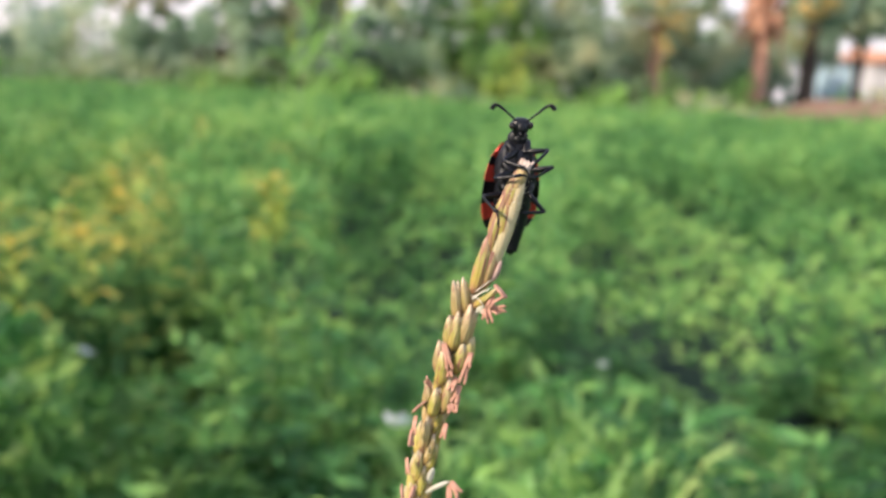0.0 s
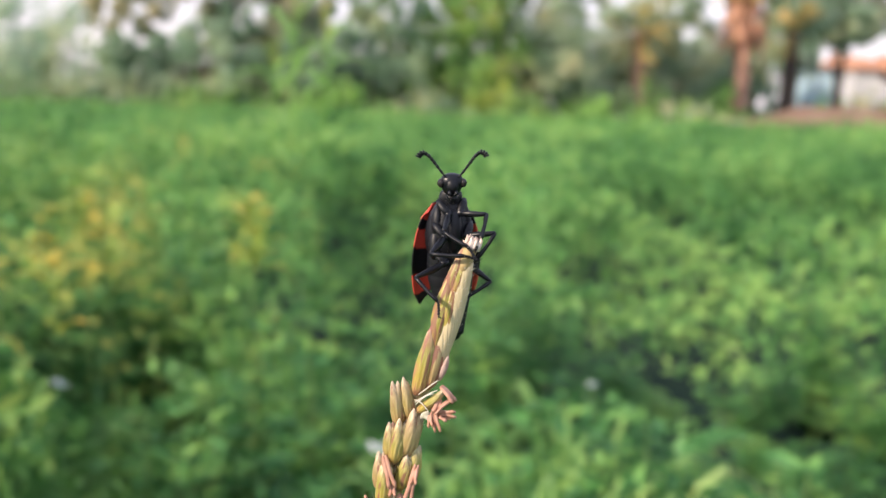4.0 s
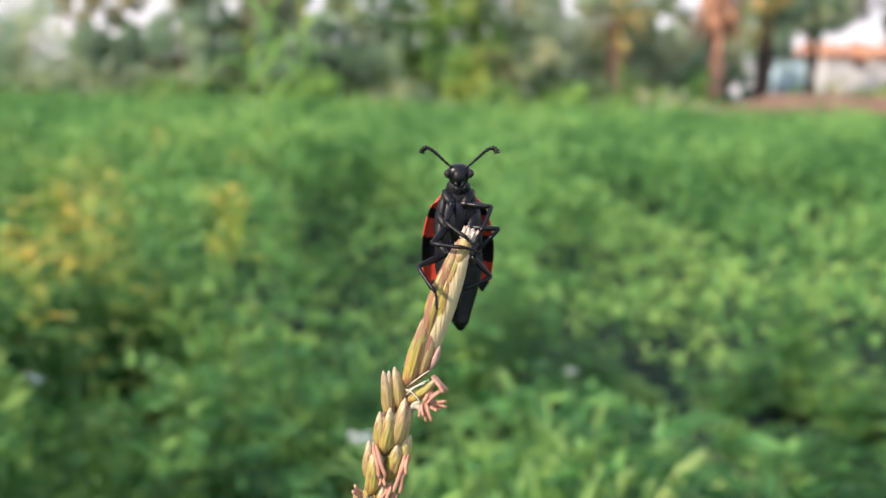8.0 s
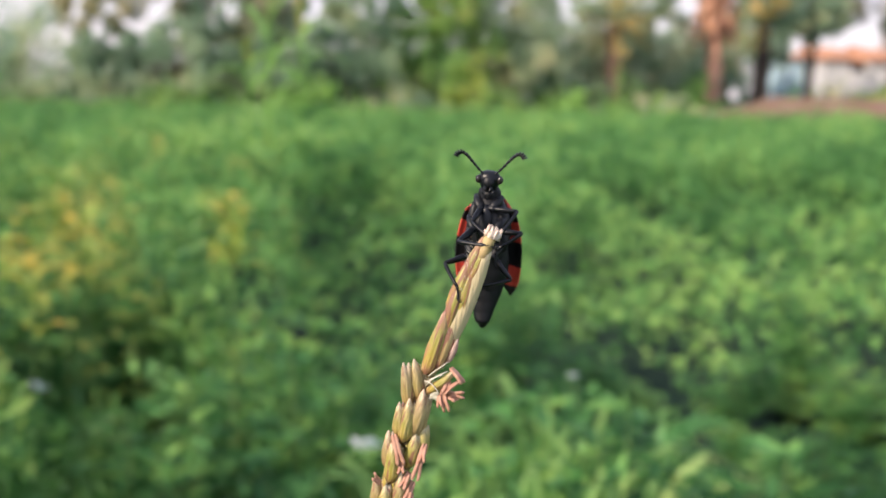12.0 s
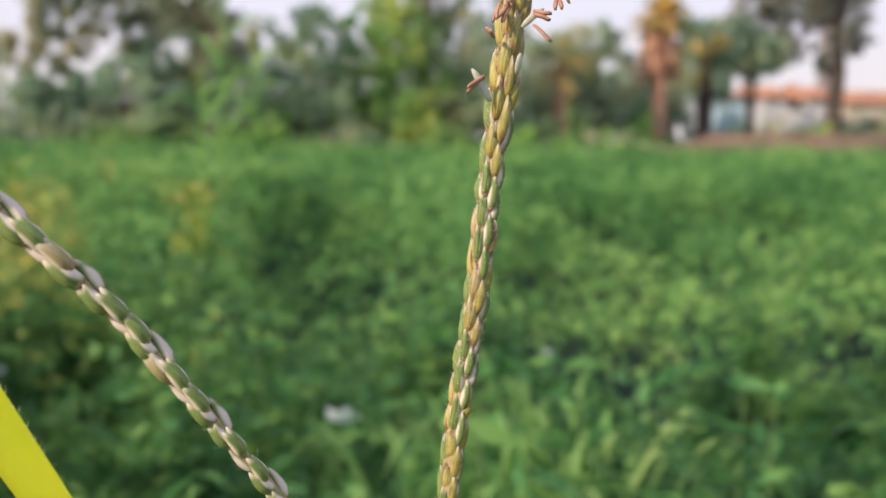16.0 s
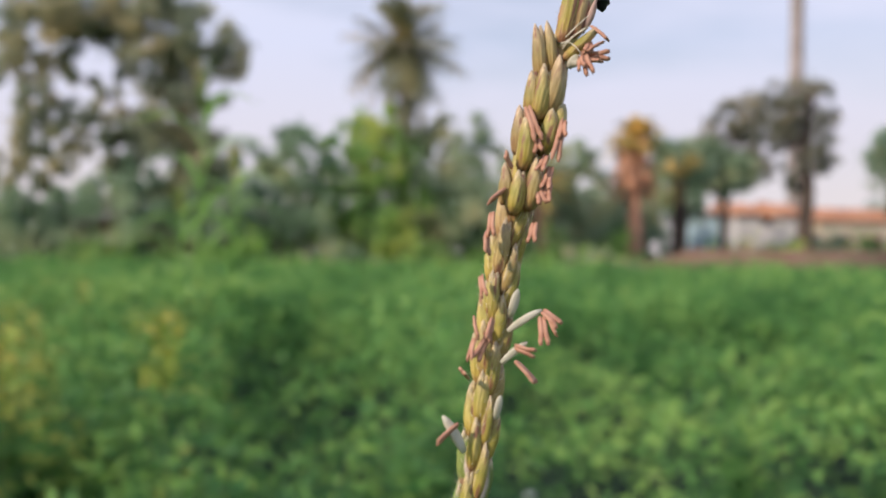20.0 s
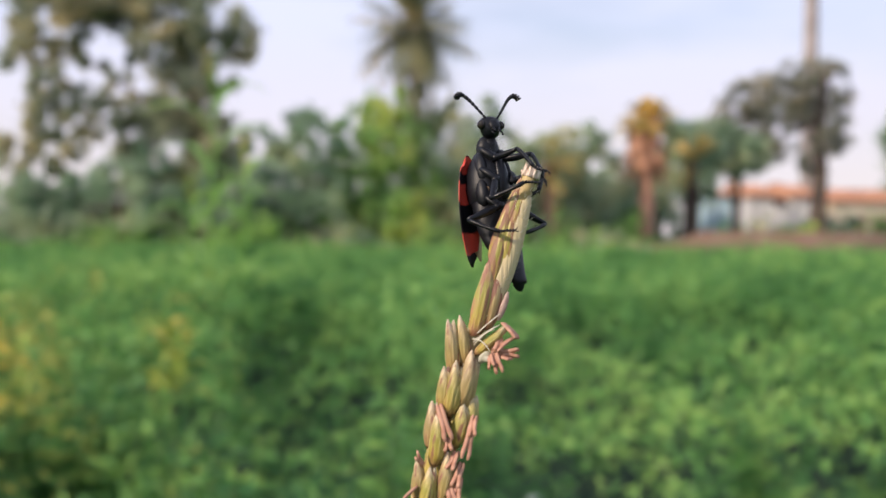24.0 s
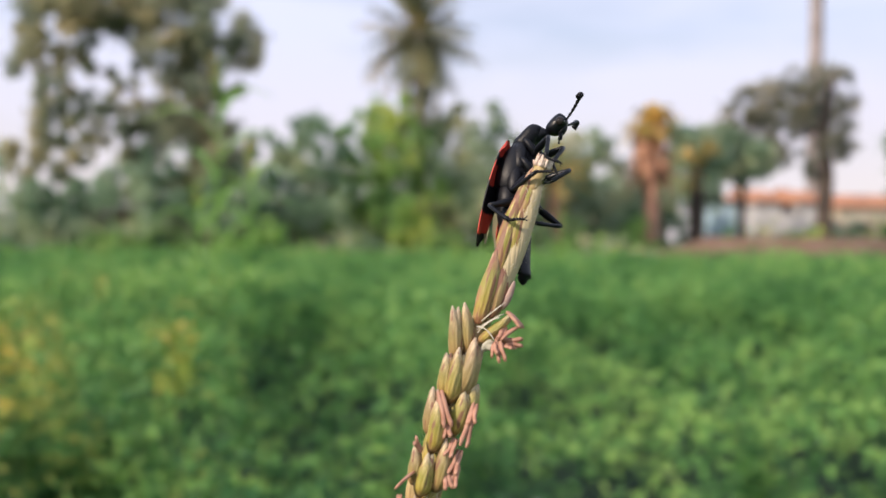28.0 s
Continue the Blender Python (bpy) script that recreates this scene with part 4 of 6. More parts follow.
    p.inputs["Subsurface Radius"].default_value = (0.001, 0.0008, 0.0003)
    return m


def fine_mat(name, a, b, scale, rough=0.55, glow=0.0, relief=0.0):
    m, n, l, p = material(name, rough, 0.35)
    big = noise_node(n, l, scale, 4.0)
    r = ramp(n, [(0.34, a), (0.66, b)])
    l.new(big.outputs["Fac"], r.inputs["Fac"])
    l.new(r.outputs["Color"], p.inputs["Base Color"])
    if relief:
        f = noise_node(n, l, scale * 6, 3.0)
        bump(n, l, p, f.outputs["Fac"], 0.6, relief)
    if glow:
        tr = n.new("ShaderNodeBsdfTranslucent")
        l.new(r.outputs["Color"], tr.inputs["Color"])
        mix = n.new("ShaderNodeMixShader")
        mix.inputs[0].default_value = glow
        l.new(p.outputs["BSDF"], mix.inputs[1])
        l.new(tr.outputs["BSDF"], mix.inputs[2])
        l.new(mix.outputs[0], n["Material Output"].inputs["Surface"])
    return m


M_GLUME = glume_mat(half=0.00120, streaks=0.57)
M_TOP_GLUME = glume_mat("top_glume", stain=0.44, half=0.0017, streaks=0.47)
M_GREEN_GLUME = glume_mat("green_glume", True, streaks=0.68)
M_RACHIS = fine_mat("rachis", (0.40, 0.32, 0.14), (0.50, 0.36, 0.20), 300, 0.6)
M_BRANCH = fine_mat("branch_axis", (0.26, 0.29, 0.08), (0.50, 0.33, 0.22), 400, 0.6)
M_DRY_BRACT = fine_mat("dry_bract", (0.42, 0.26, 0.22), (0.68, 0.52, 0.45), 500, 0.6, 0.2)
M_ANTHER = fine_mat("anther", (0.46, 0.23, 0.16), (0.64, 0.38, 0.28), 500, 0.6, 0.15, 0.00008)
M_PALE_HUSK = fine_mat("pale_husk", (0.62, 0.60, 0.48), (0.74, 0.73, 0.64), 500, 0.5, 0.3)
M_TUFT = fine_mat("dry_tuft", (0.66, 0.50, 0.40), (0.86, 0.74, 0.64), 900, 0.7, 0.15)
M_HAIR = fine_mat("fine_hair", (0.70, 0.66, 0.55), (0.80, 0.76, 0.66), 900, 0.5, 0.3)
M_STALK = fine_mat("maize_stalk", (0.14, 0.24, 0.06), (0.22, 0.32, 0.10), 60, 0.5)
M_BLADE_UP = fine_mat("sunlit_blade", (0.50, 0.58, 0.02), (0.64, 0.66, 0.03), 60, 0.5, 0.45, 0.0002)


def spikelet_mesh(k, length=0.0078, wide=0.00110, deep=0.00085, mat=None):
    """A pair of keeled, ribbed glumes, one clasping the other, with parted papery tips, along +z."""
    rng = random.Random(k)
    both = []
    for side, off, ln in ((-1, 0.0, 1.0), (1, 0.00035, rng.uniform(0.82, 0.95))):
        rings = []
        bend = rng.uniform(-0.00022, 0.00022)
        for i in range(11):
            t = i / 10
            r = float(np.interp(t, (0, 0.05, 0.14, 0.30, 0.46, 0.62, 0.78, 0.90, 0.97, 1), (0.46, 0.72, 0.92, 1.02, 1.0, 0.90, 0.68, 0.44, 0.26, 0.10)))
            r *= 1 + rng.uniform(-0.045, 0.045)
            ring = []
            for j in range(14):
                a = 2 * math.pi * j / 14
                rib = 1.045 if j % 2 else 0.965
                x = side * 0.00020 + math.cos(a) * wide * 0.80 * r * rib + bend * t * t + side * 0.00022 * max(0.0, t - 0.72) / 0.28
                keel = 0.00016 * max(0.0, -math.sin(a)) ** 6 * r
                y = math.sin(a) * deep * r * rib - keel - 0.0003 * math.sin(math.pi * t) + (0.00030 if side > 0 else 0.0)
                ring.append((x, y, off + t * length * ln))
            rings.append(ring)
        both.append(loft(rings))
    return mesh_of("spikelet", *join(*both), mat or M_GLUME)


def anther_mesh():
    """Two long sacs side by side, split at the far end."""
    both = []
    for s in (-1, 1):
        pts = [(s * 0.00022 * (1 + 0.9 * (t > 0.85)), 0.0001 * math.sin(3 * t), 0.0042 * t) for t in (0, 0.08, 0.3, 0.6, 0.86, 1.0)]
        both.append(tube(pts, [0.00012, 0.00027, 0.00034, 0.00034, 0.00032, 0.00020], 6, flat=0.62))
    return mesh_of("anther", *join(*both), M_ANTHER)


def aim(p, d, twist=0.0):
    """Pose at p with +z along d; twist turns about d."""
    q = Vector(d).normalized().to_track_quat("Z", "Y")
    return Matrix.Translation(p) @ q.to_matrix().to_4x4() @ Matrix.Rotation(twist, 4, "Z")


AXIS = [(9.4, -12.5), (7.8, -19.3), (6.7, -23.4), (5.2, -27.4), (3.8, -31.4), (2.0, -36.0), (0.6, -40.4), (-0.1, -44.3), (-0.9, -48.2), (-1.9, -52.0), (-2.9, -55.7), (-3.7, -59.3),
        (-4.5, -63.1), (-5.2, -66.9), (-5.6, -70.6), (-5.9, -74.3), (-6.2, -78.0), (-6.6, -81.7), (-7.0, -85.3), (-7.4, -89.0), (-7.9, -92.6), (-8.5, -99.4), (-9.2, -107.7), (-9.8, -116.1),
        (-10.8, -124.4), (-11.9, -132.8), (-12.8, -141.1), (-13.4, -149.4), (-14.9, -160.8), (-16.5, -175.0), (-18.5, -196.0)]


def resample(points, step):
    """Even steps along a polyline, smoothed."""
    pts = [Vector(p) for p in points]
    out, run = [pts[0].copy()], 0.0
    for a, b in zip(pts[:-1], pts[1:]):
        ln = (b - a).length
        while run + step <= ln + 1e-9:
            run += step
            out.append(a.lerp(b, run / ln))
        run -= ln
    for _ in range(4):
        out = [out[0]] + [(out[i - 1] + out[i] * 2 + out[i + 1]) / 4 for i in range(1, len(out) - 1)] + [out[-1]]
    return out


def hairs(points, radius, n, seed, ln=0.0011):
    """Short stiff hairs round a stem."""
    rng = random.Random(seed)
    verts, faces = [], []
    for _ in range(n):
        i = rng.randrange(2, len(points) - 2)
        p = points[i]
        d = (points[i - 2] - points[i + 2]).normalized()
        a = rng.uniform(0, 2 * math.pi)
        u = d.orthogonal().normalized()
        o = u * math.cos(a) + d.cross(u) * math.sin(a)
        r = radius(i) if callable(radius) else radius
        q = p + o * r
        e = q + (o * 0.7 + d * 0.7) * ln * rng.uniform(0.5, 1.2)
        w = d.cross(o) * 0.00005
        k = len(verts)
        verts += [q - w, q + w, e]
        faces.append((k, k + 1, k + 2))
    return verts, faces


def tassel_plant():
    plant = thing("maize_tassel", Matrix.Translation(BASE), "flowering maize tassel with straw-green spikelets and pinkish anthers", "maize plant")
    rng = random.Random(12)
    axis = resample([spot(x, z) for x, z in AXIS], 0.001)
    # stalk down to the ground
    foot = axis[-1]
    stalk = bezier(foot + Vector((0, 0, 0.012)), foot + Vector((-0.004, 0.004, -0.3)), Vector((0.0, 0.0, 0.0)), 14)
    part("stalk", tube(stalk, [0.0022 + 0.0007 * i for i in range(14)], 12), M_STALK, plant)
    nax = len(axis)

    def thick(i):
        s = i / (nax - 1)
        return 0.0010 + 0.0006 * s

    rachis = part("rachis", tube(axis[3:], [thick(i) for i in range(3, nax)], 8), M_RACHIS, plant, "zigzag straw-green axis of the tassel spike")
    kinds = [spikelet_mesh(k, 0.0080, 0.00112, 0.00088) for k in range(8)]
    green = [spikelet_mesh(80 + k, 0.0080, 0.00096, 0.00090, M_GREEN_GLUME) for k in range(5)]
    broad = [spikelet_mesh(20 + k, 0.0080, 0.00128, 0.00050, M_TOP_GLUME) for k in range(5)]
    side_kinds = [spikelet_mesh(60 + k, 0.0058, 0.00104, 0.00086, M_GREEN_GLUME) for k in range(4)]

    def lay(me, foot, tip, out, wide=1.0, twist=0.0, on=None):
        """A spikelet from foot to tip whose flat side faces out."""
        zax = (tip - foot).normalized()
        yax = (-out - zax * (-out).dot(zax)).normalized()
        rot = Matrix((yax.cross(zax), yax, zax)).transposed().to_4x4()
        return part("spikelet", me, M_GLUME, on or rachis, at=Matrix.Translation(foot) @ rot @ Matrix.Rotation(twist, 4, "Z") @ Matrix.Diagonal((wide, wide, (tip - foot).length / 0.0080, 1)))

    # eight ranks of spikelets, overlapping upwards like tiles: angle from the front, phase
    count = 0
    for angle, phase in ((26, 0.0), (-30, 0.5), (70, 0.30), (-76, 0.80), (112, 0.12), (-120, 0.62), (158, 0.42), (-164, 0.9)):
        tip_i = 25.0 + phase * 7.0
        while tip_i < nax - 18:
            wide = float(np.interp(tip_i, (20, 45, 75, 105, 130, 160), (0.78, 0.90, 0.90, 0.84, 0.76, 0.68)))
            pitch = float(np.interp(tip_i, (30, 60, 76, 90, 160), (6.6, 6.6, 6.4, 5.3, 4.9)))
            foot_i = min(nax - 6, tip_i + pitch * rng.uniform(1.05, 1.22))
            a, b = axis[int(foot_i)], axis[int(tip_i)]
            d = (b - a).normalized()
            right = -d.cross(Vector((0, 1, 0))).normalized()
            turn = radians(angle + rng.uniform(-9, 9))
            o = right * math.sin(turn) + right.cross(d) * math.cos(turn)
            lift = 0.00092 * wide * (0.8 if tip_i < 42 else 1.0)
            flare = rng.uniform(0.0003, 0.0009) + (0.0005 if tip_i < 80 else 0.0)
            lay(green[count % 5] if tip_i > 74 and count % 5 < 3 else kinds[count % 8], a + o * lift, b + o * (lift + flare), o, wide * rng.uniform(0.93, 1.07), rng.uniform(-0.3, 0.3))
            tip_i += pitch * rng.uniform(0.96, 1.04)
            count += 1
    core = axis[2:25:2]
    spike = part("spike_core", tube(core, [0.0010, 0.0013, 0.0015, 0.0016, 0.00172, 0.0018, 0.0019, 0.0019, 0.0019, 0.0018, 0.0016, 0.0012], 14), M_TOP_GLUME, plant)
    # the long glumes that sheathe the top of the spike: foot x, z, tip x, z, depth, width
    for x0, z0, x1, z1, y, wide in ((2.1, -34.9, 4.3, -24.2, 130.6, 1.10), (3.7, -34.0, 5.6, -25.0, 130.9, 1.05), (4.1, -28.6, 6.3, -19.0, 131.3, 1.05), (5.8, -27.2, 7.9, -15.7, 131.6, 1.12),
                                    (4.6, -24.8, 7.2, -15.4, 131.7, 1.05), (7.0, -21.4, 9.2, -12.9, 131.9, 1.0), (6.1, -20.4, 8.6, -12.6, 132.0, 1.0), (4.9, -33.0, 6.3, -22.5, 132.4, 1.05),
                                    (6.6, -24.0, 9.2, -13.6, 133.2, 1.0), (3.2, -33.0, 5.6, -23.5, 133.9, 1.1), (5.0, -25.5, 7.6, -15.0, 134.0, 1.05)):
        front = Vector((rng.uniform(-0.25, 0.25), -1 if y < 133 else 1, 0)).normalized()
        lay(broad[count % 5], spot(x0, z0, y), spot(x1, z1, y + (0.5 if y < 133 else -0.5)), front, wide, rng.uniform(-0.2, 0.2), spike)
        count += 1
    # the open pairs below it
    for x0, z0, x1, z1, y, wide in ((-0.6, -39.6, -1.5, -32.6, 130.4, 0.86), (1.0, -38.6, 0.1, -32.0, 130.6, 0.84), (-1.9, -44.4, -1.9, -39.0, 130.0, 0.92), (-1.1, -45.1, -0.1, -38.2, 129.4, 1.02), (0.4, -44.4, 2.4, -36.9, 129.9, 1.20),
                                    (1.2, -48.8, 2.4, -42.6, 130.4, 1.05), (-3.4, -49.6, -3.3, -43.7, 130.0, 0.95), (-2.8, -51.8, -2.3, -45.2, 129.2, 1.05), (-0.2, -49.6, 1.0, -43.8, 129.7, 1.10), (-5.0, -56.4, -5.1, -51.4, 129.8, 0.88),
                                    (-4.1, -57.8, -3.4, -52.4, 129.0, 0.98), (-1.9, -57.0, -0.9, -50.4, 129.3, 1.05)):
        foot, tip = spot(x0, z0, y + 0.8), spot(x1, z1, y)
        lay(kinds[count % 8], foot + (foot - tip) * 0.10, tip, Vector((0, -1, 0)), wide * 1.12, rng.uniform(-0.25, 0.25))
        count += 1
    # top: the bare tip with its pale dry tuft
    top = spot(9.5, -12.1, 132.2)
    up = (spot(10.1, -10.2, 132.2) - top).normalized()
    part("spike_tip", tube([top - up * 0.004, top - up * 0.002, top - up * 0.0005, top + up * 0.0006], [0.0009, 0.0010, 0.0010, 0.0008], 10), M_RACHIS, spike)
    tuft = []
    for k in range(64):
        a = 2.4 * k
        u = up.orthogonal().normalized()
        o = u * math.cos(a) + up.cross(u) * math.sin(a)
        ln = rng.uniform(0.0007, 0.0019) * (1.2 if k % 9 == 0 else 1.0)
        q = top + o * rng.uniform(0.0001, 0.0011) - up * 0.0004
        tuft.append(tube(bezier(q, q + up * ln * 0.6, q + up * ln + o * rng.uniform(-0.0002, 0.0006), 4), [0.00034, 0.00030, 0.00024, 0.00008], 5))
    part("tuft", join(*tuft), M_TUFT, spike, "pale dry fibrous tuft at the spike's end")
    part("hairs", hairs(axis, lambda q: float(np.interp(q, (0, 30, 60, 100, 160), (0.0013, 0.0019, 0.0023, 0.0019, 0.0015))), 2600, 3, 0.0013), M_HAIR, plant, smooth=False)
    # open husks: foot x, z, tip x, z
    husk_line = [0.0003, 0.00052, 0.00058, 0.00055, 0.00044, 0.00014]
    for x0, z0, x1, z1, wide in ((-4.3, -73.2, -0.1, -70.3, 0.9), (-5.0, -77.3, -1.9, -74.5, 0.9), (-9.4, -88.6, -12.5, -84.0, 1.3), (-4.0, -71.4, -3.3, -67.8, 1.2), (-5.5, -84.4, -5.2, -81.3, 1.0), (2.8, -38.4, 3.9, -36.9, 1.1), (2.9, -38.1, 3.9, -37.6, 1.3)):
        a, b = spot(x0, z0, 130), spot(x1, z1, 129)
        part("husk", tube(bezier(a, a.lerp(b, 0.5) + Vector((0, -0.0003, 0.0004)), b, 6), [r * wide for r in husk_line], 8, flat=0.45), M_PALE_HUSK, rachis, "open whitish papery husk")
    lay(kinds[2], spot(2.2, -37.4, 130.2), spot(6.2, -33.2, 128.6), Vector((0, -1, 0)), 0.74)
    # a dry pinkish bract that stands off the spike
    a, b = spot(5.2, -32.6, 131.0), spot(6.5, -28.6, 130.6)
    part("bract", tube(bezier(a, a.lerp(b, 0.5) + Vector((0.0003, -0.0002, 0)), b, 6), [r * 0.9 for r in husk_line], 8, flat=0.5), M_DRY_BRACT, rachis, "dry pinkish papery bract")
    for x0, z0, x1, z1, bow in ((1.7, -35.6, 5.0, -33.1, 0.4), (1.8, -36.0, 4.4, -33.7, 0.9), (1.6, -35.2, 4.0, -37.0, 1.2), (2.2, -34.4, 5.0, -31.6, 0.2)):
        a, b = spot(x0, z0, 129.6), spot(x1, z1, 128.2)
        part("filament", tube(bezier(a, a.lerp(b, 0.5) + Vector((0, -0.0004, 0.001 * bow)), b, 7), [0.00009, 0.0001, 0.0001, 0.00009, 0.00009, 0.00008, 0.00006], 6), M_HAIR, rachis)
    # anthers: foot x, z, end x, z
    am = anther_mesh()
    upper = [(5.5, -32.8, 7.5, -34.9), (7.2, -34.8, 4.5, -36.7), (4.9, -36.9, 7.8, -36.8), (5.1, -37.5, 6.7, -37.7), (4.4, -35.9, 5.2, -39.6), (4.0, -37.1, 4.1, -38.9), (5.3, -34.8, 4.9, -36.6),
             (-2.8, -44.0, -1.4, -48.7), (-1.4, -48.3, -1.4, -50.1), (2.2, -45.4, 0.8, -51.1), (2.1, -45.8, 1.7, -48.1), (-0.1, -50.2, -1.3, -52.5), (0.6, -51.7, -0.5, -54.8), (0.4, -53.7, -0.4, -56.5), (-4.5, -52.2, -5.7, -50.5),
             (-5.3, -55.0, -7.7, -57.0)]
    lower = [(-7.0, -58.0, -7.3, -61.3), (-7.5, -60.7, -7.6, -63.5), (-8.2, -66.2, -7.8, -69.0), (-8.9, -71.4, -8.4, -74.2), (-8.7, -74.2, -9.5, -77.0), (-7.0, -74.0, -8.7, -76.8), (-9.3, -79.2, -10.4, -78.1),
             (0.0, -70.4, 2.0, -72.3), (0.8, -71.2, 1.7, -73.5), (-0.1, -71.1, 0.1, -74.8), (-3.6, -75.1, -1.0, -75.9), (-3.4, -76.9, -0.9, -79.6), (-10.4, -85.0, -13.2, -87.3), (-1.4, -59.1, -2.0, -61.8), (-1.2, -54.7, -0.6, -56.8),
             (-6.4, -71.6, -7.2, -74.4)]
    for x0, z0, x1, z1 in upper + lower:
        a, b = spot(x0, z0, 129.2), spot(x1, z1, 128.0)
        part("anther", am, M_ANTHER, rachis, at=aim(a, b - a, rng.uniform(0, 3)) @ Matrix.Diagonal((1.12, 1.12, (b - a).length / 0.0042, 1)))

    # the side branch
    bline = [(-83.0, 111.0, -98.0), (-72.1, 112.0, -107.7), (-64.0, 113.0, -114.9), (-60.7, 114.0, -118.2), (-57.5, 115.0, -121.5), (-53.9, 115.5, -126.1), (-50.5, 116.0, -130.3), (-47.4, 117.0, -134.0), (-44.3, 118.0, -138.2),
             (-40.8, 119.5, -142.8), (-37.9, 120.5, -146.6), (-32.6, 122.5, -153.5), (-26.0, 127.0, -168.0), (-18.5, 132.5, -194.0)]
    bax = resample([spot(x, z, y) for x, y, z in bline], 0.001)
    branch = part("tassel_branch", tube(bax, [0.00045 + 0.000004 * k for k in range(len(bax))], 8), M_BRANCH, plant, "thin side branch of the tassel with closed spikelets")
    k, n = 3.0, 0
    while k < len(bax) - 14:
        p = bax[int(k)]
        d = (bax[max(0, int(k) - 3)] - bax[min(len(bax) - 1, int(k) + 3)]).normalized()
        up2 = d.cross(Vector((0, 1, 0))).normalized()
        o = (up2 * (0.75 if n % 2 else -0.45) + Vector((0, -0.8, 0)) * (1 if n % 3 else -0.6)).normalized()
        zax = (d + o * 0.13).normalized()
        yax = (-o - zax * (-o).dot(zax)).normalized()
        rot = Matrix((yax.cross(zax), yax, zax)).transposed().to_4x4()
        part("spikelet", side_kinds[n % 4], M_GREEN_GLUME, branch, at=Matrix.Translation(p + o * 0.00045 - d * 0.001) @ rot @ Matrix.Diagonal((1.30 - 0.0058 * k, 1.25 - 0.0055 * k, (1.04 - 0.003 * k) * rng.uniform(0.92, 1.10), 1)))
        k += 1.9 + 0.6 * rng.random()
        n += 1
    part("hairs", hairs(bax, 0.0016, 260, 9, 0.0009), M_HAIR, plant, smooth=False)

    # a broad leaf beside it
    rim_pts = [Vector((-72.0 - (z + 130) * 0.61, z)) for z in (-70, -92, -112, -130, -141, -153, -165, -177, -190)]
    fold_pts = [Vector((-71.3 - (z + 144) * 0.72, z)) for z in (-88, -108, -128, -144, -153, -163, -173, -184, -196)]
    verts, faces, spine = [], [], []
    for j, (e, f) in enumerate(zip(rim_pts, fold_pts)):
        a, b = spot(e.x, e.y, 112), spot(f.x, f.y, 115)
        out = b + (b - a) * 0.75 + Vector((0.004, 0.012, -0.002))
        for u in (0, 0.25, 0.5, 0.75, 1.0):
            verts.append(a.lerp(b, u) + Vector((0, 0.0012 * math.sin(math.pi * u) + 0.0003 * math.sin(2.1 * j + 5 * u), 0)))
        for u in (0.33, 0.66, 1.0):
            verts.append(b.lerp(out, u))
        spine.append(b)
        if j:
            k = 8 * (j - 1)
            faces += [(k + q, k + q + 1, k + q + 9, k + q + 8) for q in range(7)]
    pts = spine
    leaf = part("leaf", (verts, faces), M_BLADE_UP, plant, "broad yellow-green maize leaf lit by the sun")
    part("midrib", tube([p + Vector((0, 0.0004, 0)) for p in pts], [0.0003 + 0.0001 * q for q in range(9)], 6), M_BLADE_UP, leaf)
    rim = [verts[8 * j] for j in range(9)]
    part("leaf_hairs", hairs(resample(rim, 0.001), 0.0, 260, 5, 0.0013), M_HAIR, leaf, smooth=False)
    sheath = bezier(pts[-1], pts[-1] + Vector((0.03, -0.03, -0.06)), stalk[7], 7)
    part("leaf_sheath", tube(sheath, [0.011, 0.010, 0.009, 0.0085, 0.008, 0.008, 0.0075], 10, flat=0.5), M_STALK, plant)
    return plant


TASSEL = tassel_plant()


# ---- the blister beetle ----
def chitin(name, col, rough, relief, scale):
    m, n, l, p = material(name, rough, 0.3)
    f = noise_node(n, l, scale, 3.0)
    r = ramp(n, [(0.3, tuple(c * 0.6 for c in col)), (0.7, col)])
    l.new(f.outputs["Fac"], r.inputs["Fac"])
    l.new(r.outputs["Color"], p.inputs["Base Color"])
    v = n.new("ShaderNodeTexVoronoi")
    v.inputs["Scale"].default_value = scale * 1.6
    c = n.new("ShaderNodeTexCoord")
    l.new(c.outputs["Object"], v.inputs["Vector"])
    bump(n, l, p, v.outputs["Distance"], 0.25, relief)
    return m


def elytra_mat(name, red):
    m, n, l, p = material(name, 0.42, 0.4)
    c = n.new("ShaderNodeTexCoord")
    sep = n.new("ShaderNodeSeparateXYZ")
    l.new(c.outputs["Object"], sep.inputs[0])
    wob = noise_node(n, l, 330.0, 2.0)
    ma = n.new("ShaderNodeMath")
    ma.operation = "MULTIPLY_ADD"
    ma.inputs[1].default_value = 0.0022
    l.new(wob.outputs["Fac"], ma.inputs[0])
    l.new(sep.outputs["Z"], ma.inputs[2])
    mr = n.new("ShaderNodeMapRange")
    mr.inputs["From Min"].default_value = -0.0160
    mr.inputs["From Max"].default_value = 0.0014
    l.new(ma.outputs[0], mr.inputs["Value"])
    black = (0.006, 0.006, 0.008)
    r = ramp(n, [(0.0, black), (0.13, black), (0.145, red), (0.32, red), (0.335, black), (0.56, black), (0.575, red), (0.75, red), (0.765, black), (0.84, black), (0.855, red), (0.975, red), (0.985, black)])
    l.new(mr.outputs["Result"], r.inputs["Fac"])
    l.new(r.outputs["Color"], p.inputs["Base Color"])
    v = n.new("ShaderNodeTexVoronoi")
    v.inputs["Scale"].default_value = 4200
    l.new(c.outputs["Object"], v.inputs["Vector"])
    bump(n, l, p, v.outputs["Distance"], 0.5, 0.00006)
    return m


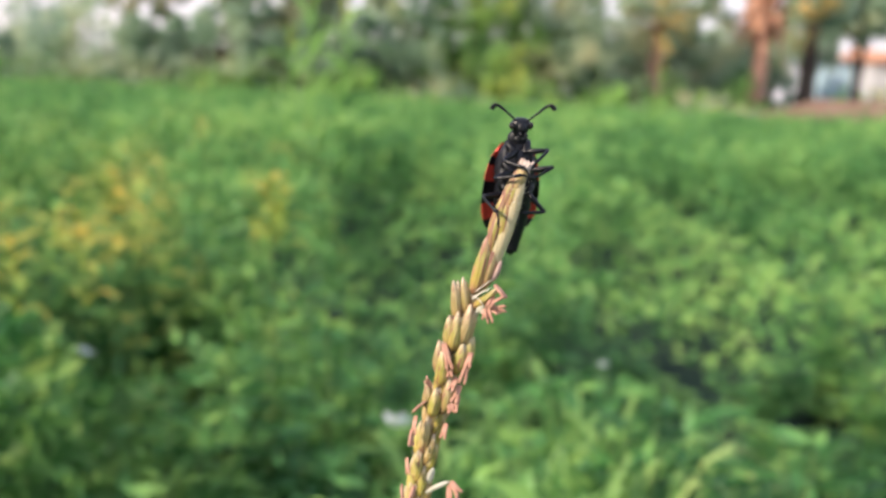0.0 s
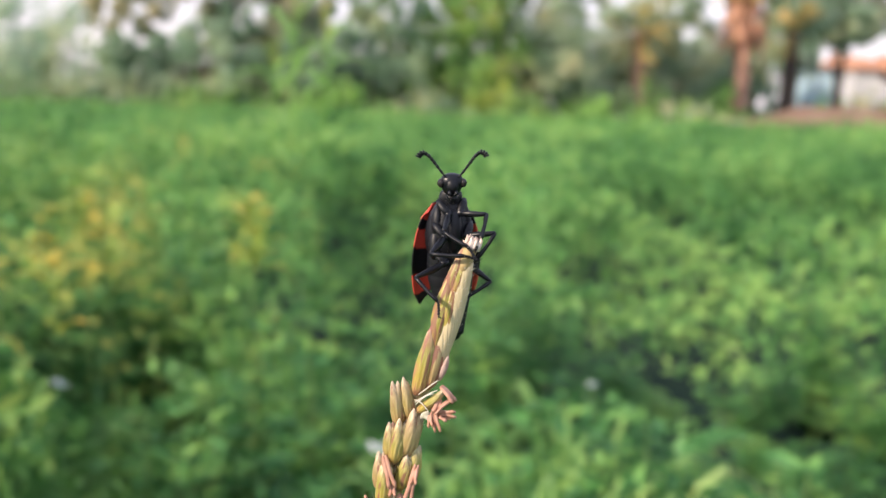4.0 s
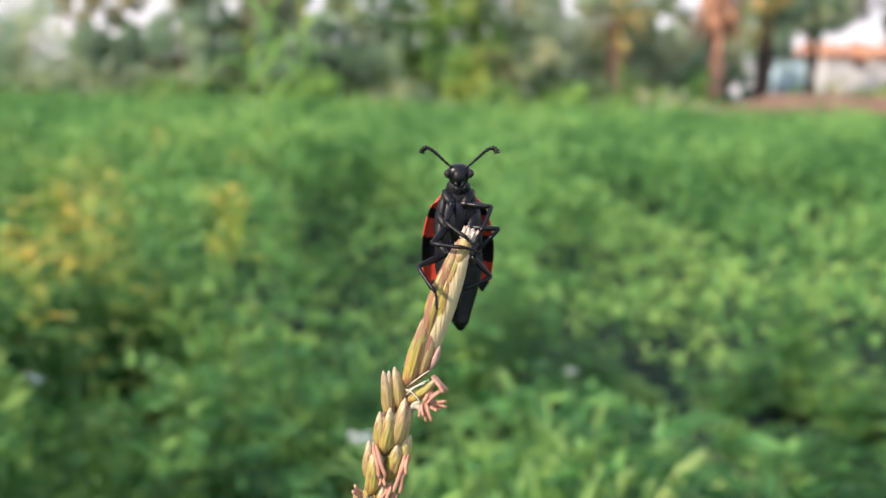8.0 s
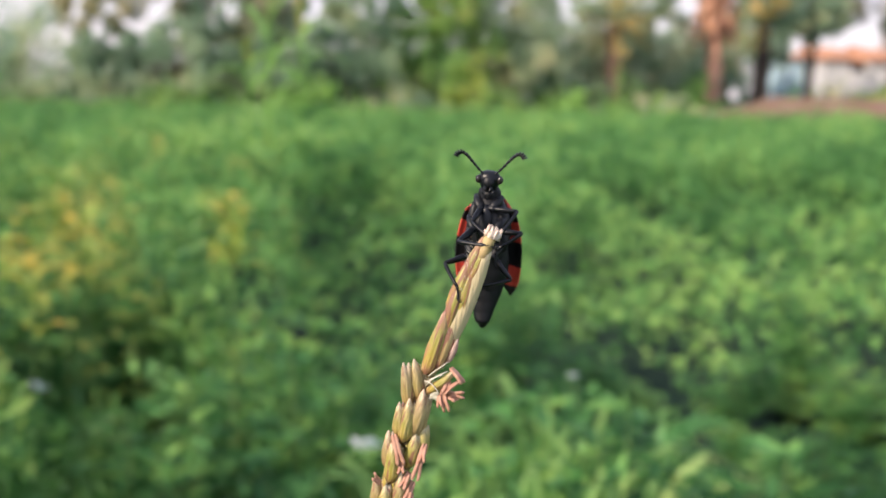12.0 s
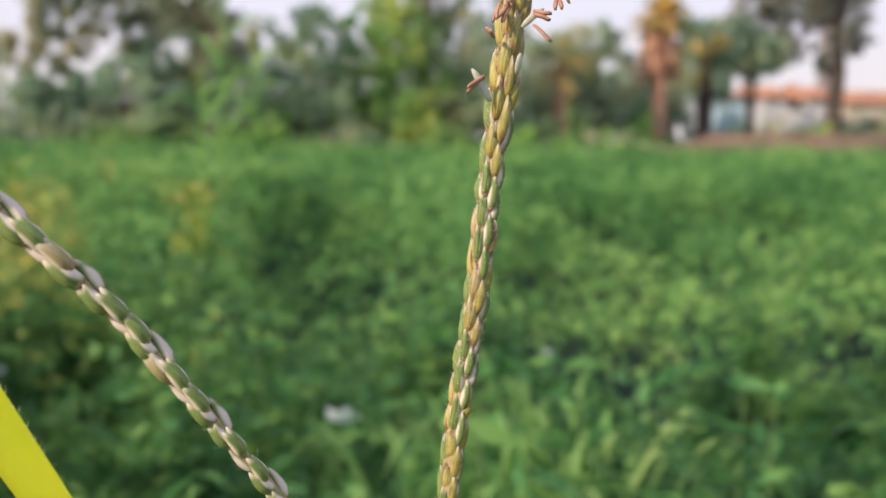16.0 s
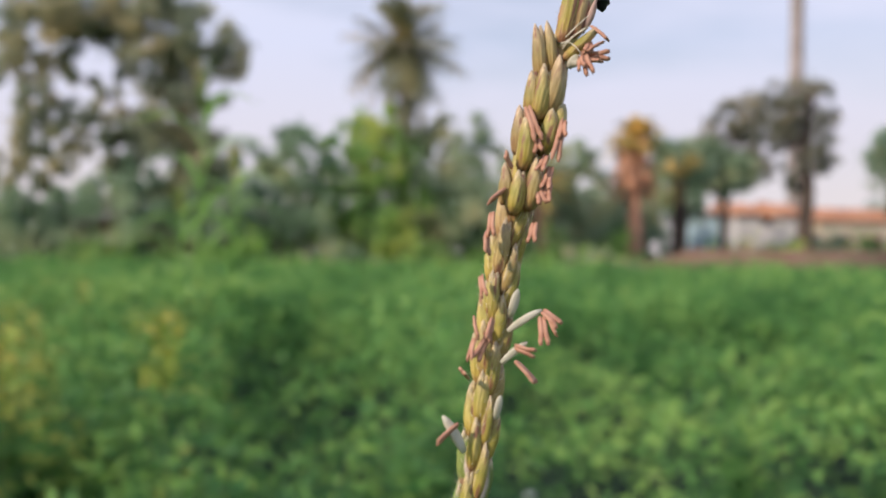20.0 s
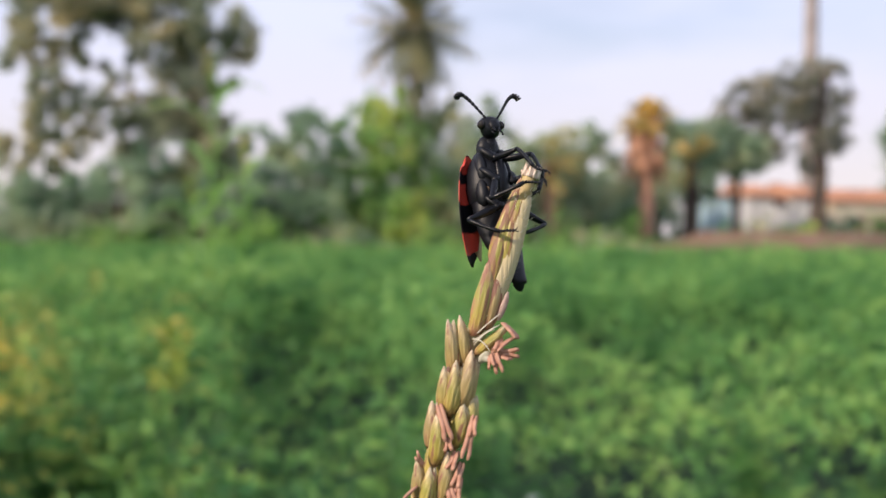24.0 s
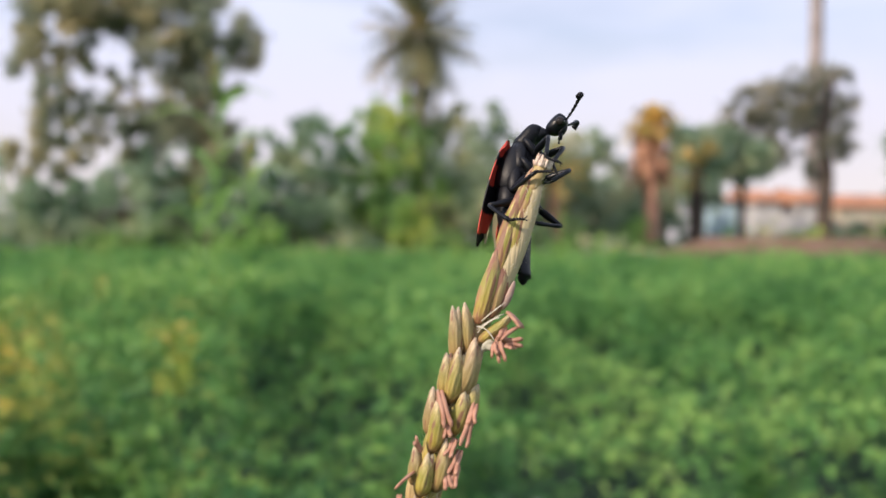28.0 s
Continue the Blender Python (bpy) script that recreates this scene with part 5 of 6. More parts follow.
M_CHITIN = chitin("black_chitin", (0.006, 0.007, 0.011), 0.34, 0.00005, 3400)
M_CHITIN_DULL = chitin("dull_black_chitin", (0.006, 0.007, 0.011), 0.46, 0.00005, 3600)
M_EYE = chitin("dark_eye", (0.03, 0.026, 0.026), 0.10, 0.00002, 9000)
M_ELYTRA = elytra_mat("banded_elytra", (0.60, 0.075, 0.05))
M_ELYTRA_IN = elytra_mat("banded_elytra_lining", (0.52, 0.055, 0.036))
M_WING = fine_mat("amber_wing", (0.42, 0.36, 0.20), (0.55, 0.48, 0.28), 400, 0.3, 0.75)
M_BROWN = fine_mat("joint_membrane", (0.10, 0.065, 0.04), (0.26, 0.18, 0.12), 900, 0.5)
M_BEETLE_HAIR = fine_mat("beetle_hair", (0.02, 0.02, 0.022), (0.06, 0.056, 0.05), 900, 0.5)
MM = 0.001


def oval(stations, seg=16):
    """A body lofted along z: stations of z, half width, half depth, x, y, in millimetres."""
    rings = []
    for z, rx, ry, cx, cy in stations:
        rings.append([(MM * (cx + rx * math.cos(2 * math.pi * j / seg)), MM * (cy + ry * math.sin(2 * math.pi * j / seg)), MM * z) for j in range(seg)])
    return loft(rings)


def elytron(s):
    nv, nu = 22, 11
    outer, inner = [], []
    for i in range(nv):
        v = i / (nv - 1)
        c = Vector((s * (2.0 + 2.3 * v ** 0.7 - 0.3 * v * v), 2.5 + 2.9 * v - 0.9 * v * v, 4.2 - 16.5 * v)) - Vector((s * 2.0, 2.5, 4.2))
        hw = 2.6 * max(0.02, math.sin(math.pi * min(0.985, 0.05 + 0.935 * v ** 0.95))) ** 0.55
        for j in range(nu):
            a = (2 * j / (nu - 1) - 1)
            ang = radians(62 * a)
            if a < 0:
                ang = radians(14 * a)
            reach = hw * math.sin(ang) if a > 0 else hw * 0.95 * a
            off = Vector((s * reach, -hw * (1 - math.cos(ang)) * 0.75, 1.0 * a * a * (0.6 * max(0.0, v - 0.85) / 0.15 - 1.7 * max(0.0, 0.12 - v) / 0.12)))
            nrm = Vector((s * math.sin(ang), math.cos(ang), 0))
            outer.append((c + off) * MM)
            inner.append((c + off - nrm * 0.16) * MM)
    n = nv * nu
    faces = []
    for i in range(nv - 1):
        for j in range(nu - 1):
            a = i * nu + j
            faces.append((a, a + 1, a + nu + 1, a + nu))
            faces.append((n + a, n + a + nu, n + a + nu + 1, n + a + 1))
    rim = [j for j in range(nu)] + [i * nu + nu - 1 for i in range(1, nv)] + [(nv - 1) * nu + j for j in range(nu - 2, -1, -1)] + [i * nu for i in range(nv - 2, 0, -1)]
    for a, b in zip(rim, rim[1:] + rim[:1]):
        faces.append((a, n + a, n + b, b))
    return outer + inner, faces


def hind_wing(s):
    pts = [(s * 0.8, 3.0, 3.0), (s * 1.1, 4.2, -1.5), (s * 1.4, 4.4, -5.5), (s * 1.5, 4.2, -9.0), (s * 1.6, 3.9, -11.6)]
    wid = [0.4, 1.1, 1.3, 1.0, 0.2]
    v, f = blade([Vector(p) * MM for p in pts], [w * MM for w in wid], up=(0, 1, 0), fold=0.15)
    return v, f


def curve_through(points, n=5):
    """A smooth line through points."""
    p = [Vector(q) for q in points]
    p = [p[0] * 2 - p[1]] + p + [p[-1] * 2 - p[-2]]
    out = []
    for i in range(1, len(p) - 2):
        for k in range(n):
            t = k / n
            out.append(0.5 * (2 * p[i] + (p[i + 1] - p[i - 1]) * t + (2 * p[i - 1] - 5 * p[i] + 4 * p[i + 1] - p[i + 2]) * t * t
                              + (3 * p[i] - p[i - 1] - 3 * p[i + 1] + p[i + 2]) * t ** 3))
    return out + [p[-2]]


NECK = Vector((0, 0.2, 4.4)) * MM
BELLY = Vector((0, 1.2, -3.6)) * MM


def antenna(s):
    """Eleven close-set segments that thicken towards a hooked club."""
    line = curve_through([(0, 0, 0), (s * 1.1, -0.2, 1.1), (s * 2.3, -0.3, 2.4), (s * 3.2, -0.3, 3.3), (s * 4.1, -0.35, 3.75), (s * 4.75, -0.4, 3.45), (s * 5.0, -0.4, 2.9)], 6)
    segments = []
    n = 11
    for i in range(n):
        a = line[round(i / n * (len(line) - 1))] * MM
        b = line[round((i + 1) / n * (len(line) - 1))] * MM
        r = (0.19 + 0.022 * i + (0.09 if i > 6 else 0)) * MM
        ax = [a.lerp(b, t) for t in (0.0, 0.15, 0.6, 0.9, 1.0)]
        segments.append(tube(ax, [r * 0.62, r * 0.86, r * 1.12, r * 1.02, r * (0.62 if i < n - 1 else 0.25)], 9))
    return join(*segments)


def leg_pieces(thigh, shin, foot):
    """Femur, tibia and tarsus, each along +z from its joint, in metres."""
    fr = [0.34, 0.52, 0.60, 0.62, 0.58, 0.50, 0.42, 0.36]
    femur = tube([(0, 0.10 * MM * math.sin(math.pi * i / 7), thigh * i / 7) for i in range(8)], [r * MM for r in fr], 10, flat=0.82)
    hip = tube([(0, 0, -0.0009), (0, 0, -0.0005), (0, 0, 0.0002), (0, 0, 0.0008)], [0.0003, 0.00055, 0.00060, 0.0005], 9)
    tibia = tube([(0, -0.12 * MM * math.sin(math.pi * i / 6), shin * i / 6) for i in range(7)], [r * MM for r in (0.30, 0.34, 0.30, 0.29, 0.30, 0.33, 0.28)], 8)
    spurs = [tube([(0, 0, shin * 0.96), (sx * 0.0003, -0.0003, shin + 0.0006)], [0.00010, 0.00002], 5) for sx in (-1, 1)]
    rng = random.Random(int(shin * 1e6))
    bristles = []
    for _ in range(26):
        a, z = rng.uniform(0, 6.28), rng.uniform(0.15, 0.97) * shin
        o = Vector((math.cos(a), math.sin(a), 0))
        bristles.append(tube([o * 0.00027 + Vector((0, 0, z)), o * 0.00052 + Vector((0, 0, z + 0.0003))], [0.00003, 0.00001], 3))
    segs = []
    for i in range(5):
        z0, z1 = foot * i / 5, foot * (i + 1) / 5
        bow = [-0.0005 * (z / foot) ** 2 for z in (z0, z0 + (z1 - z0) * 0.3, z0 + (z1 - z0) * 0.85, z1)]
        segs.append(tube([(0, bow[0], z0), (0, bow[1], z0 + (z1 - z0) * 0.3), (0, bow[2], z0 + (z1 - z0) * 0.85), (0, bow[3], z1)], [0.00014, 0.00021, 0.00024, 0.00012], 7))
    for sx in (-1, 1):
        segs.append(tube([(0, -0.0005, foot), (sx * 0.0003, -0.0005, foot + 0.0004), (sx * 0.00034, -0.0002, foot + 0.0006)], [0.0001, 0.00008, 0.00002], 5))
    return join(hip, femur), join(tibia, *spurs, *bristles), join(*segs)


# hip in the beetle's millimetres; foothold and the way of the claw on the tassel at first, then after the turn;
# lengths of thigh, shin and foot; the way the knee points at first and after the turn
LEGS = [
    ((-0.9, -1.3, 2.7), (9.2, 130.4, -11.9), (0.6, -0.1, -0.6), (9.6, 130.8, -11.0), (0.7, -0.3, -0.5), (4.3, 4.4, 2.0), (-1.0, -0.5, -0.2), (0.4, -0.2, 1.2)),
    ((0.9, -1.3, 2.7), (11.2, 132.0, -11.2), (-0.5, -0.6, -0.5), (11.0, 132.4, -11.4), (0.1, -0.4, -1.0), (4.3, 4.6, 2.0), (1.0, -0.3, 0.2), (0.9, 0.2, 0.8)),
    ((-1.7, -1.8, -0.7), (8.9, 129.8, -13.2), (0.8, 0.2, -0.2), (8.2, 129.9, -13.4), (1.0, -0.1, 0.1), (5.0, 5.2, 2.0), (-1.0, -0.4, -0.3), (-0.9, -0.3, -0.9)),
    ((1.7, -1.8, -0.7), (11.0, 133.4, -14.2), (-0.3, -0.6, -0.7), (11.0, 133.4, -14.2), (-0.6, -0.6, -0.2), (4.6, 4.7, 2.0), (1.0, -0.2, 0.4), (1.0, 0.1, 0.6)),
    ((-1.7, -1.6, -4.8), (5.1, 129.5, -20.0), (0.3, -0.1, -1.0), (4.9, 129.6, -20.4), (1.0, -0.2, 0.25), (5.9, 5.0, 2.0), (-1.0, -0.4, 0.0), (-1.0, -0.3, -0.3)),
    ((1.7, -1.6, -4.8), (9.3, 132.8, -20.2), (-0.4, -0.4, -0.8), (9.3, 132.8, -20.2), (-0.8, -0.4, -0.2), (4.9, 4.9, 2.0), (1.0, -0.2, -0.4), (1.0, 0.2, -0.2)),
]


def beetle():
    b = thing("blister_beetle", Matrix.Identity(4), "black blister beetle with red-banded wing cases clinging to the tassel tip", "beetle")
    part("thorax", oval([(4.7, 1.2, 0.8, 0, 0.8), (4.0, 2.2, 1.6, 0, 1.0), (2.6, 3.0, 2.4, 0, 1.3), (0.8, 3.6, 3.1, 0, 1.5), (-1.2, 3.8, 3.2, 0, 1.6), (-3.2, 3.6, 3.0, 0, 1.6), (-4.3, 2.6, 2.5, 0, 1.6)]), M_CHITIN_DULL, b)
    part("breastplate", join(oval([(3.3, 0.3, 0.2, 0, -1.3), (2.2, 0.9, 0.5, 0, -1.4), (0.2, 1.1, 0.5, 0, -1.6), (-2.6, 1.2, 0.5, 0, -1.5), (-3.6, 0.3, 0.2, 0, -1.3)], 12)), M_CHITIN, b)
    for s in (-1, 1):
        for pz, ph, px, py, pw in ((1.6, 2.3, 2.35, 0.25, 0.85), (-2.0, 2.4, 2.75, 0.3, 0.9)):
            part("side_plate", oval([(pz + ph * q, pw * w, pw * w * 1.3, s * (px - 0.25 * q), py + 0.25 * q) for q, w in ((1.0, 0.15), (0.85, 0.6), (0.4, 0.95), (-0.2, 1.0), (-0.75, 0.8), (-1.0, 0.2))], 12), M_CHITIN_DULL, b)
    z = -3.4
    stations = []
    widths, depths = (3.5, 3.75, 3.75, 3.5, 3.0, 2.4, 1.75, 1.15), (2.4, 2.4, 2.3, 2.1, 1.8, 1.5, 1.15, 0.8)
    for i in range(7):
        for u, g in ((0.0, 0.982), (0.12, 1.0), (0.6, 1.0), (0.93, 0.992)):
            q = i + u
            w, h = float(np.interp(q, range(8), widths)), float(np.interp(q, range(8), depths))
            stations.append((z - 1.82 * u, w * g, h * g, 0.05 * q, 1.3 - 0.05 * q - 0.055 * q * q))
        z -= 1.82
    stations += [(z - 0.05, 0.95, 0.75, 0.35, -1.35), (z - 0.6, 0.7, 0.5, 0.35, -1.4), (z - 1.0, 0.25, 0.2, 0.35, -1.45)]
    part("abdomen", oval([(q - BELLY.z / MM, rx, ry, cx, cy - BELLY.y / MM) for q, rx, ry, cx, cy in stations]), M_CHITIN_DULL, b, "segmented black abdomen", at=Matrix.Translation(BELLY))
    # head, on the neck
    def up(stations):
        return [(z + 1.5, rx, ry, cx, cy - 1.1) for z, rx, ry, cx, cy in stations]

    head = part("head", oval(up([(-0.7, 0.7, 0.7, 0, 0.2), (-0.3, 1.35, 1.2, 0, 0.1), (0.4, 1.7, 1.4, 0, 0), (1.3, 2.0, 1.5, 0, -0.1), (2.2, 1.95, 1.4, 0, -0.1), (2.8, 1.5, 1.1, 0, 0), (3.05, 0.7, 0.6, 0, 0.1)])), M_CHITIN, b,
                at=Matrix.Translation(NECK))
    part("pronotum", oval([(2.1, 0.7, 0.6, 0, 0.1), (1.85, 1.25, 0.95, 0, 0.15), (1.2, 1.75, 1.2, 0, 0.3), (0.3, 1.95, 1.35, 0, 0.45), (-0.6, 1.85, 1.45, 0, 0.7), (-1.3, 1.95, 1.6, 0, 0.9), (-2.1, 1.7, 1.5, 0, 1.0)]), M_CHITIN_DULL, b, at=Matrix.Translation(NECK))
    part("neck", oval([(0.9, 1.0, 1.0, 0, -0.4), (0.2, 1.05, 1.05, 0, 0.0), (-1.0, 1.1, 1.1, 0, 0.4), (-2.6, 1.0, 1.0, 0, 0.8), (-4.4, 0.8, 0.8, 0, 1.2)]), M_CHITIN_DULL, head)
    part("face", oval(up([(-0.1, 0.5, 0.3, 0, -1.1), (0.3, 0.85, 0.55, 0, -1.35), (1.0, 1.05, 0.6, 0, -1.35), (1.8, 0.9, 0.5, 0, -1.25), (2.3, 0.4, 0.25, 0, -1.1)]), 12), M_CHITIN_DULL, head)
    lift = Vector((0, -1.1, 1.5))
    for s in (-1, 1):
        part("eye", oval(up([(0.7, 0.25, 0.3, s * 1.85, -0.45), (0.95, 0.5, 0.65, s * 1.92, -0.45), (1.45, 0.66, 0.85, s * 1.95, -0.45), (1.95, 0.5, 0.65, s * 1.92, -0.45), (2.2, 0.25, 0.3, s * 1.85, -0.45)]), 12), M_EYE, head, "bulging glossy eye")
        part("mandible", tube([(Vector(p) + lift) * MM for p in ((s * 0.55, -1.6, 0.25), (s * 0.5, -1.95, -0.25), (s * 0.12, -2.0, -0.65))], [0.0003, 0.00025, 0.00008], 7), M_CHITIN, head)
        part("palp", tube([(Vector(p) + lift) * MM for p in ((s * 0.75, -1.3, 0.1), (s * 1.0, -1.8, -0.5), (s * 0.8, -2.1, -1.0))], [0.00013, 0.00014, 0.00018], 6), M_CHITIN, head)
        part("antenna", antenna(s), M_CHITIN, head, "beaded black antenna with a bent club", at=Matrix.Translation((Vector((s * 1.0, -0.9, 2.35)) + lift) * MM))
    for s in (-1, 1):
        shell = part("elytron", elytron(s), M_ELYTRA, b, "red wing case with black bands", at=Matrix.Translation(Vector((s * 2.0, 2.5, 4.2)) * MM))
        shell.data.materials.append(M_ELYTRA_IN)
        for f in shell.data.polygons:
            if min(f.vertices) >= 22 * 11:
                f.material_index = 1
        part("hind_wing", hind_wing(s), M_WING, b, "folded amber see-through wing")
    # the head in proportion
    for o in [head] + [c for c in head.children if not c.name.startswith("neck")]:
        o.data.transform(Matrix.Translation((0, -0.0002, 0.0004)) @ Matrix.Scale(0.88, 4) if not o.name.startswith("antenna") else Matrix.Scale(0.92, 4))
        if o.name.startswith("antenna"):
            o.location = o.location * 0.88 + Vector((0, -0.0002, 0.0004))
    for s in (-1, 1):
        for px, py, pz, pr in ((2.35, -0.62, -1.9, 0.40), (2.75, -0.15, -3.4, 0.30)):
            part("joint_membrane", oval([(pz + pr * 1.3, pr * 0.2, pr * 0.15, s * px, py), (pz + pr * 0.7, pr * 0.8, pr * 0.5, s * px, py), (pz, pr, pr * 0.6, s * px, py), (pz - pr * 0.8, pr * 0.7, pr * 0.5, s * px, py), (pz - pr * 1.3, pr * 0.2, pr * 0.15, s * px, py)], 9), M_BROWN, b, "pale brown membrane")
    for hip, _, _, _, _, (thigh, shin, foot), _, _ in LEGS:
        sx = 1 if hip[0] > 0 else -1
        cx = [Vector(hip) + Vector(q) for q in ((sx * 1.3, 1.5, 1.9), (sx * 0.9, 0.9, 1.3), (sx * 0.5, 0.4, 0.7), (sx * 0.1, 0.0, 0.1), (0, -0.1, -0.3))]
        part("coxa", tube([q * MM for q in cx], [0.0004, 0.00070, 0.00080, 0.00068, 0.0004], 10, flat=0.75), M_CHITIN_DULL, b)
        fem, tib, tar = leg_pieces(thigh * MM, shin * MM, foot * MM)
        leg = part("leg", fem, M_CHITIN, b, at=Matrix.Translation(Vector(hip) * MM))
        part("tibia", tib, M_CHITIN, leg)
        part("tarsus", tar, M_CHITIN_DULL, leg)
    # short dark hairs on the breast
    rng = random.Random(4)
    verts, faces = [], []
    for _ in range(380):
        a = rng.uniform(0, 2 * math.pi)
        zz = rng.uniform(-3.5, 6.0)
        rx, ry, cy = (3.2, 2.7, 1.2) if zz < 3 else (1.95, 1.8, 0.2)
        q = Vector((rx * math.cos(a), cy + ry * math.sin(a), zz)) * MM
        o = Vector((math.cos(a), math.sin(a), -0.5)).normalized()
        e = q + o * 0.0006 * rng.uniform(0.5, 1.2)
        w = Vector((-math.sin(a), math.cos(a), 0)) * 0.00003
        k = len(verts)
        verts += [q - w, q + w, e]
        faces.append((k, k + 1, k + 2))
    part("body_hair", (verts, faces), M_BEETLE_HAIR, b, smooth=False)
    return b


BEETLE = beetle()

# ---- what moves: the tassel sways, the beetle turns on its tip ----
# seconds, shift in metres, lean in degrees
SWAY = [
    (0.0, -0.0018, -0.0095, 0.0005, -0.52, 0.61),
    (0.5, -0.0004, -0.0090, 0.0004, 1.16, 1.22),
    (1.0, -0.0025, -0.0060, 0.0013, 1.44, 0.04),
    (1.5, -0.0029, -0.0096, 0.0006, 2.45, -0.16),
    (2.0, -0.0008, -0.0092, 0.0022, 1.56, -0.01),
    (2.5, -0.0026, -0.0093, -0.0008, 2.10, -1.65),
    (3.0, -0.0008, -0.0049, -0.0000, 1.77, -0.11),
    (3.5, -0.0019, -0.0049, 0.0006, 1.30, -0.41),
    (5.5, 0.0000, -0.0046, 0.0005, 0.49, -0.40),
    (6.0, 0.0009, -0.0056, -0.0003, 0.65, 1.24),
    (6.5, 0.0005, -0.0052, 0.0005, 0.02, 0.76),
    (7.0, -0.0009, -0.0061, -0.0001, 0.57, -0.01),
    (7.5, 0.0009, -0.0046, 0.0005, 0.29, 0.82),
    (8.0, -0.0006, -0.0046, -0.0002, 1.10, 0.82),
    (8.5, 0.0020, -0.0042, 0.0007, 0.24, 1.15),
    (9.0, -0.0017, -0.0058, -0.0002, 0.41, 1.18),
    (9.5, 0.0010, -0.0056, 0.0004, 0.26, 1.13),
    (10.0, 0.0011, -0.0049, 0.0012, -0.02, 0.82),
    (10.5, 0.0004, -0.0071, 0.0008, 0.36, 2.03),
    (11.0, 0.0007, -0.0077, 0.0015, 0.77, 1.73),
    (11.5, -0.0010, -0.0052, 0.0009, 0.24, 1.98),
    (13.5, 0.0001, 0.0046, -0.0015, 1.47, 0.76),
    (14.0, 0.0020, 0.0089, -0.0021, -2.34, 2.28),
    (14.5, 0.0005, 0.0094, -0.0014, -2.07, 1.25),
    (15.0, 0.0018, 0.0088, 0.0018, -3.54, 1.33),
    (15.5, 0.0017, 0.0037, 0.0014, -4.30, 1.67),
    (16.0, 0.0001, 0.0032, 0.0003, -4.35, 1.67),
    (16.5, 0.0014, 0.0018, 0.0001, -6.68, 1.91),
    (17.0, 0.0004, 0.0032, 0.0049, -9.47, 2.21),
    (17.5, 0.0024, -0.0007, 0.0001, -5.56, 2.63),
    (18.0, -0.0010, -0.0001, -0.0000, -4.10, 1.42),
    (18.5, 0.0004, 0.0028, 0.0006, -4.22, 2.24),
    (19.0, 0.0002, 0.0051, -0.0000, -2.72, 1.31),
    (19.5, 0.0011, 0.0050, 0.0006, -1.93, 1.04),
    (20.0, 0.0019, 0.0069, 0.0002, -3.26, 1.62),
    (20.5, 0.0028, 0.0059, -0.0002, -3.11, 2.34),
    (21.0, -0.0018, 0.0045, -0.0012, -3.03, 0.64),
    (21.5, 0.0002, 0.0052, -0.0014, -1.97, -0.95),
    (23.5, 0.0004, -0.0029, -0.0014, -2.35, 1.20),
    (24.0, -0.0004, -0.0010, -0.0014, -3.10, 1.64),
    (24.5, -0.0020, -0.0016, -0.0020, -2.43, -0.19),
    (25.0, -0.0026, -0.0005, -0.0013, -2.80, 0.45),
    (25.5, -0.0018, 0.0005, -0.0014, -2.33, -1.02),
    (26.0, 0.0019, -0.0038, -0.0017, -1.92, 1.43),
    (26.5, -0.0032, -0.0026, -0.0010, -1.99, -1.30),
    (27.0, 0.0024, -0.0015, -0.0023, -3.18, 4.07),
    (27.5, -0.0015, -0.0033, -0.0013, -2.77, 1.54),
    (28.0, -0.0005, -0.0047, -0.0012, -2.95, 4.31),
]
# the beetle on the tassel: seconds, x, y and z in millimetres, roll, pitch and turn in degrees
CRAWL = [
    (0.0, 8.7, 137.7, -12.3, -2.5, 2.3, 15.3),
    (1.0, 8.0, 137.8, -12.6, -2.9, 1.4, 13.3),
    (2.0, 7.0, 137.7, -11.3, -5.1, 0.9, 20.0),
    (3.0, 6.1, 137.5, -10.5, -5.6, -2.0, 24.0),
    (3.5, 6.6, 137.5, -10.6, -4.0, -2.0, 21.0),
    (6.0, 9.6, 137.5, -11.0, 5.1, -0.4, 0.7),
    (8.0, 8.9, 137.5, -10.7, -2.5, -0.9, -2.0),
    (11.0, 10.9, 137.8, -11.5, 0.7, -1.3, -17.0),
    (14.0, 10.9, 137.8, -11.5, 0.7, -1.3, -20.0),
    (20.0, 6.6, 137.6, -12.0, -3.0, -5.0, 27.0),
    (21.5, 6.2, 137.6, -12.0, -3.8, -6.8, 29.1),
    (24.0, 5.5, 137.8, -12.2, -8.2, -11.9, 33.3),
    (25.0, 4.3, 137.7, -11.9, -7.2, -9.3, 35.4),
    (26.0, 4.1, 137.7, -11.3, -10.6, -11.4, 36.5),
    (27.0, 6.9, 138.1, -12.3, 1.0, -11.7, 42.8),
    (28.0, 8.6, 138.2, -12.5, 7.4, -11.5, 49.4),
]
# head: seconds, nod and turn in degrees, stretch of the neck in millimetres
NOD = [(0.0, 2.3, -2.4, 0.1), (1.0, 0.1, -7.8, 0.1), (2.0, -0.7, -10.0, 0.2), (3.0, 1.3, -21.0, 0.1), (6.0, 3.8, 8.1, 0.0), (8.0, 3.0, 1.4, 0.0), (11.0, 2.7, 5.6, 0.0), (15.0, 2.0, 0.0, 0.0), (21.5, 3.3, -15.1, 0.7),
       (24.0, -5.5, -10.0, 0.5), (25.0, 3.9, -8.0, 0.8), (26.0, 14.6, -5.0, 0.6), (27.0, 24.0, 8.0, 1.3), (28.0, 30.0, 24.0, 2.2)]
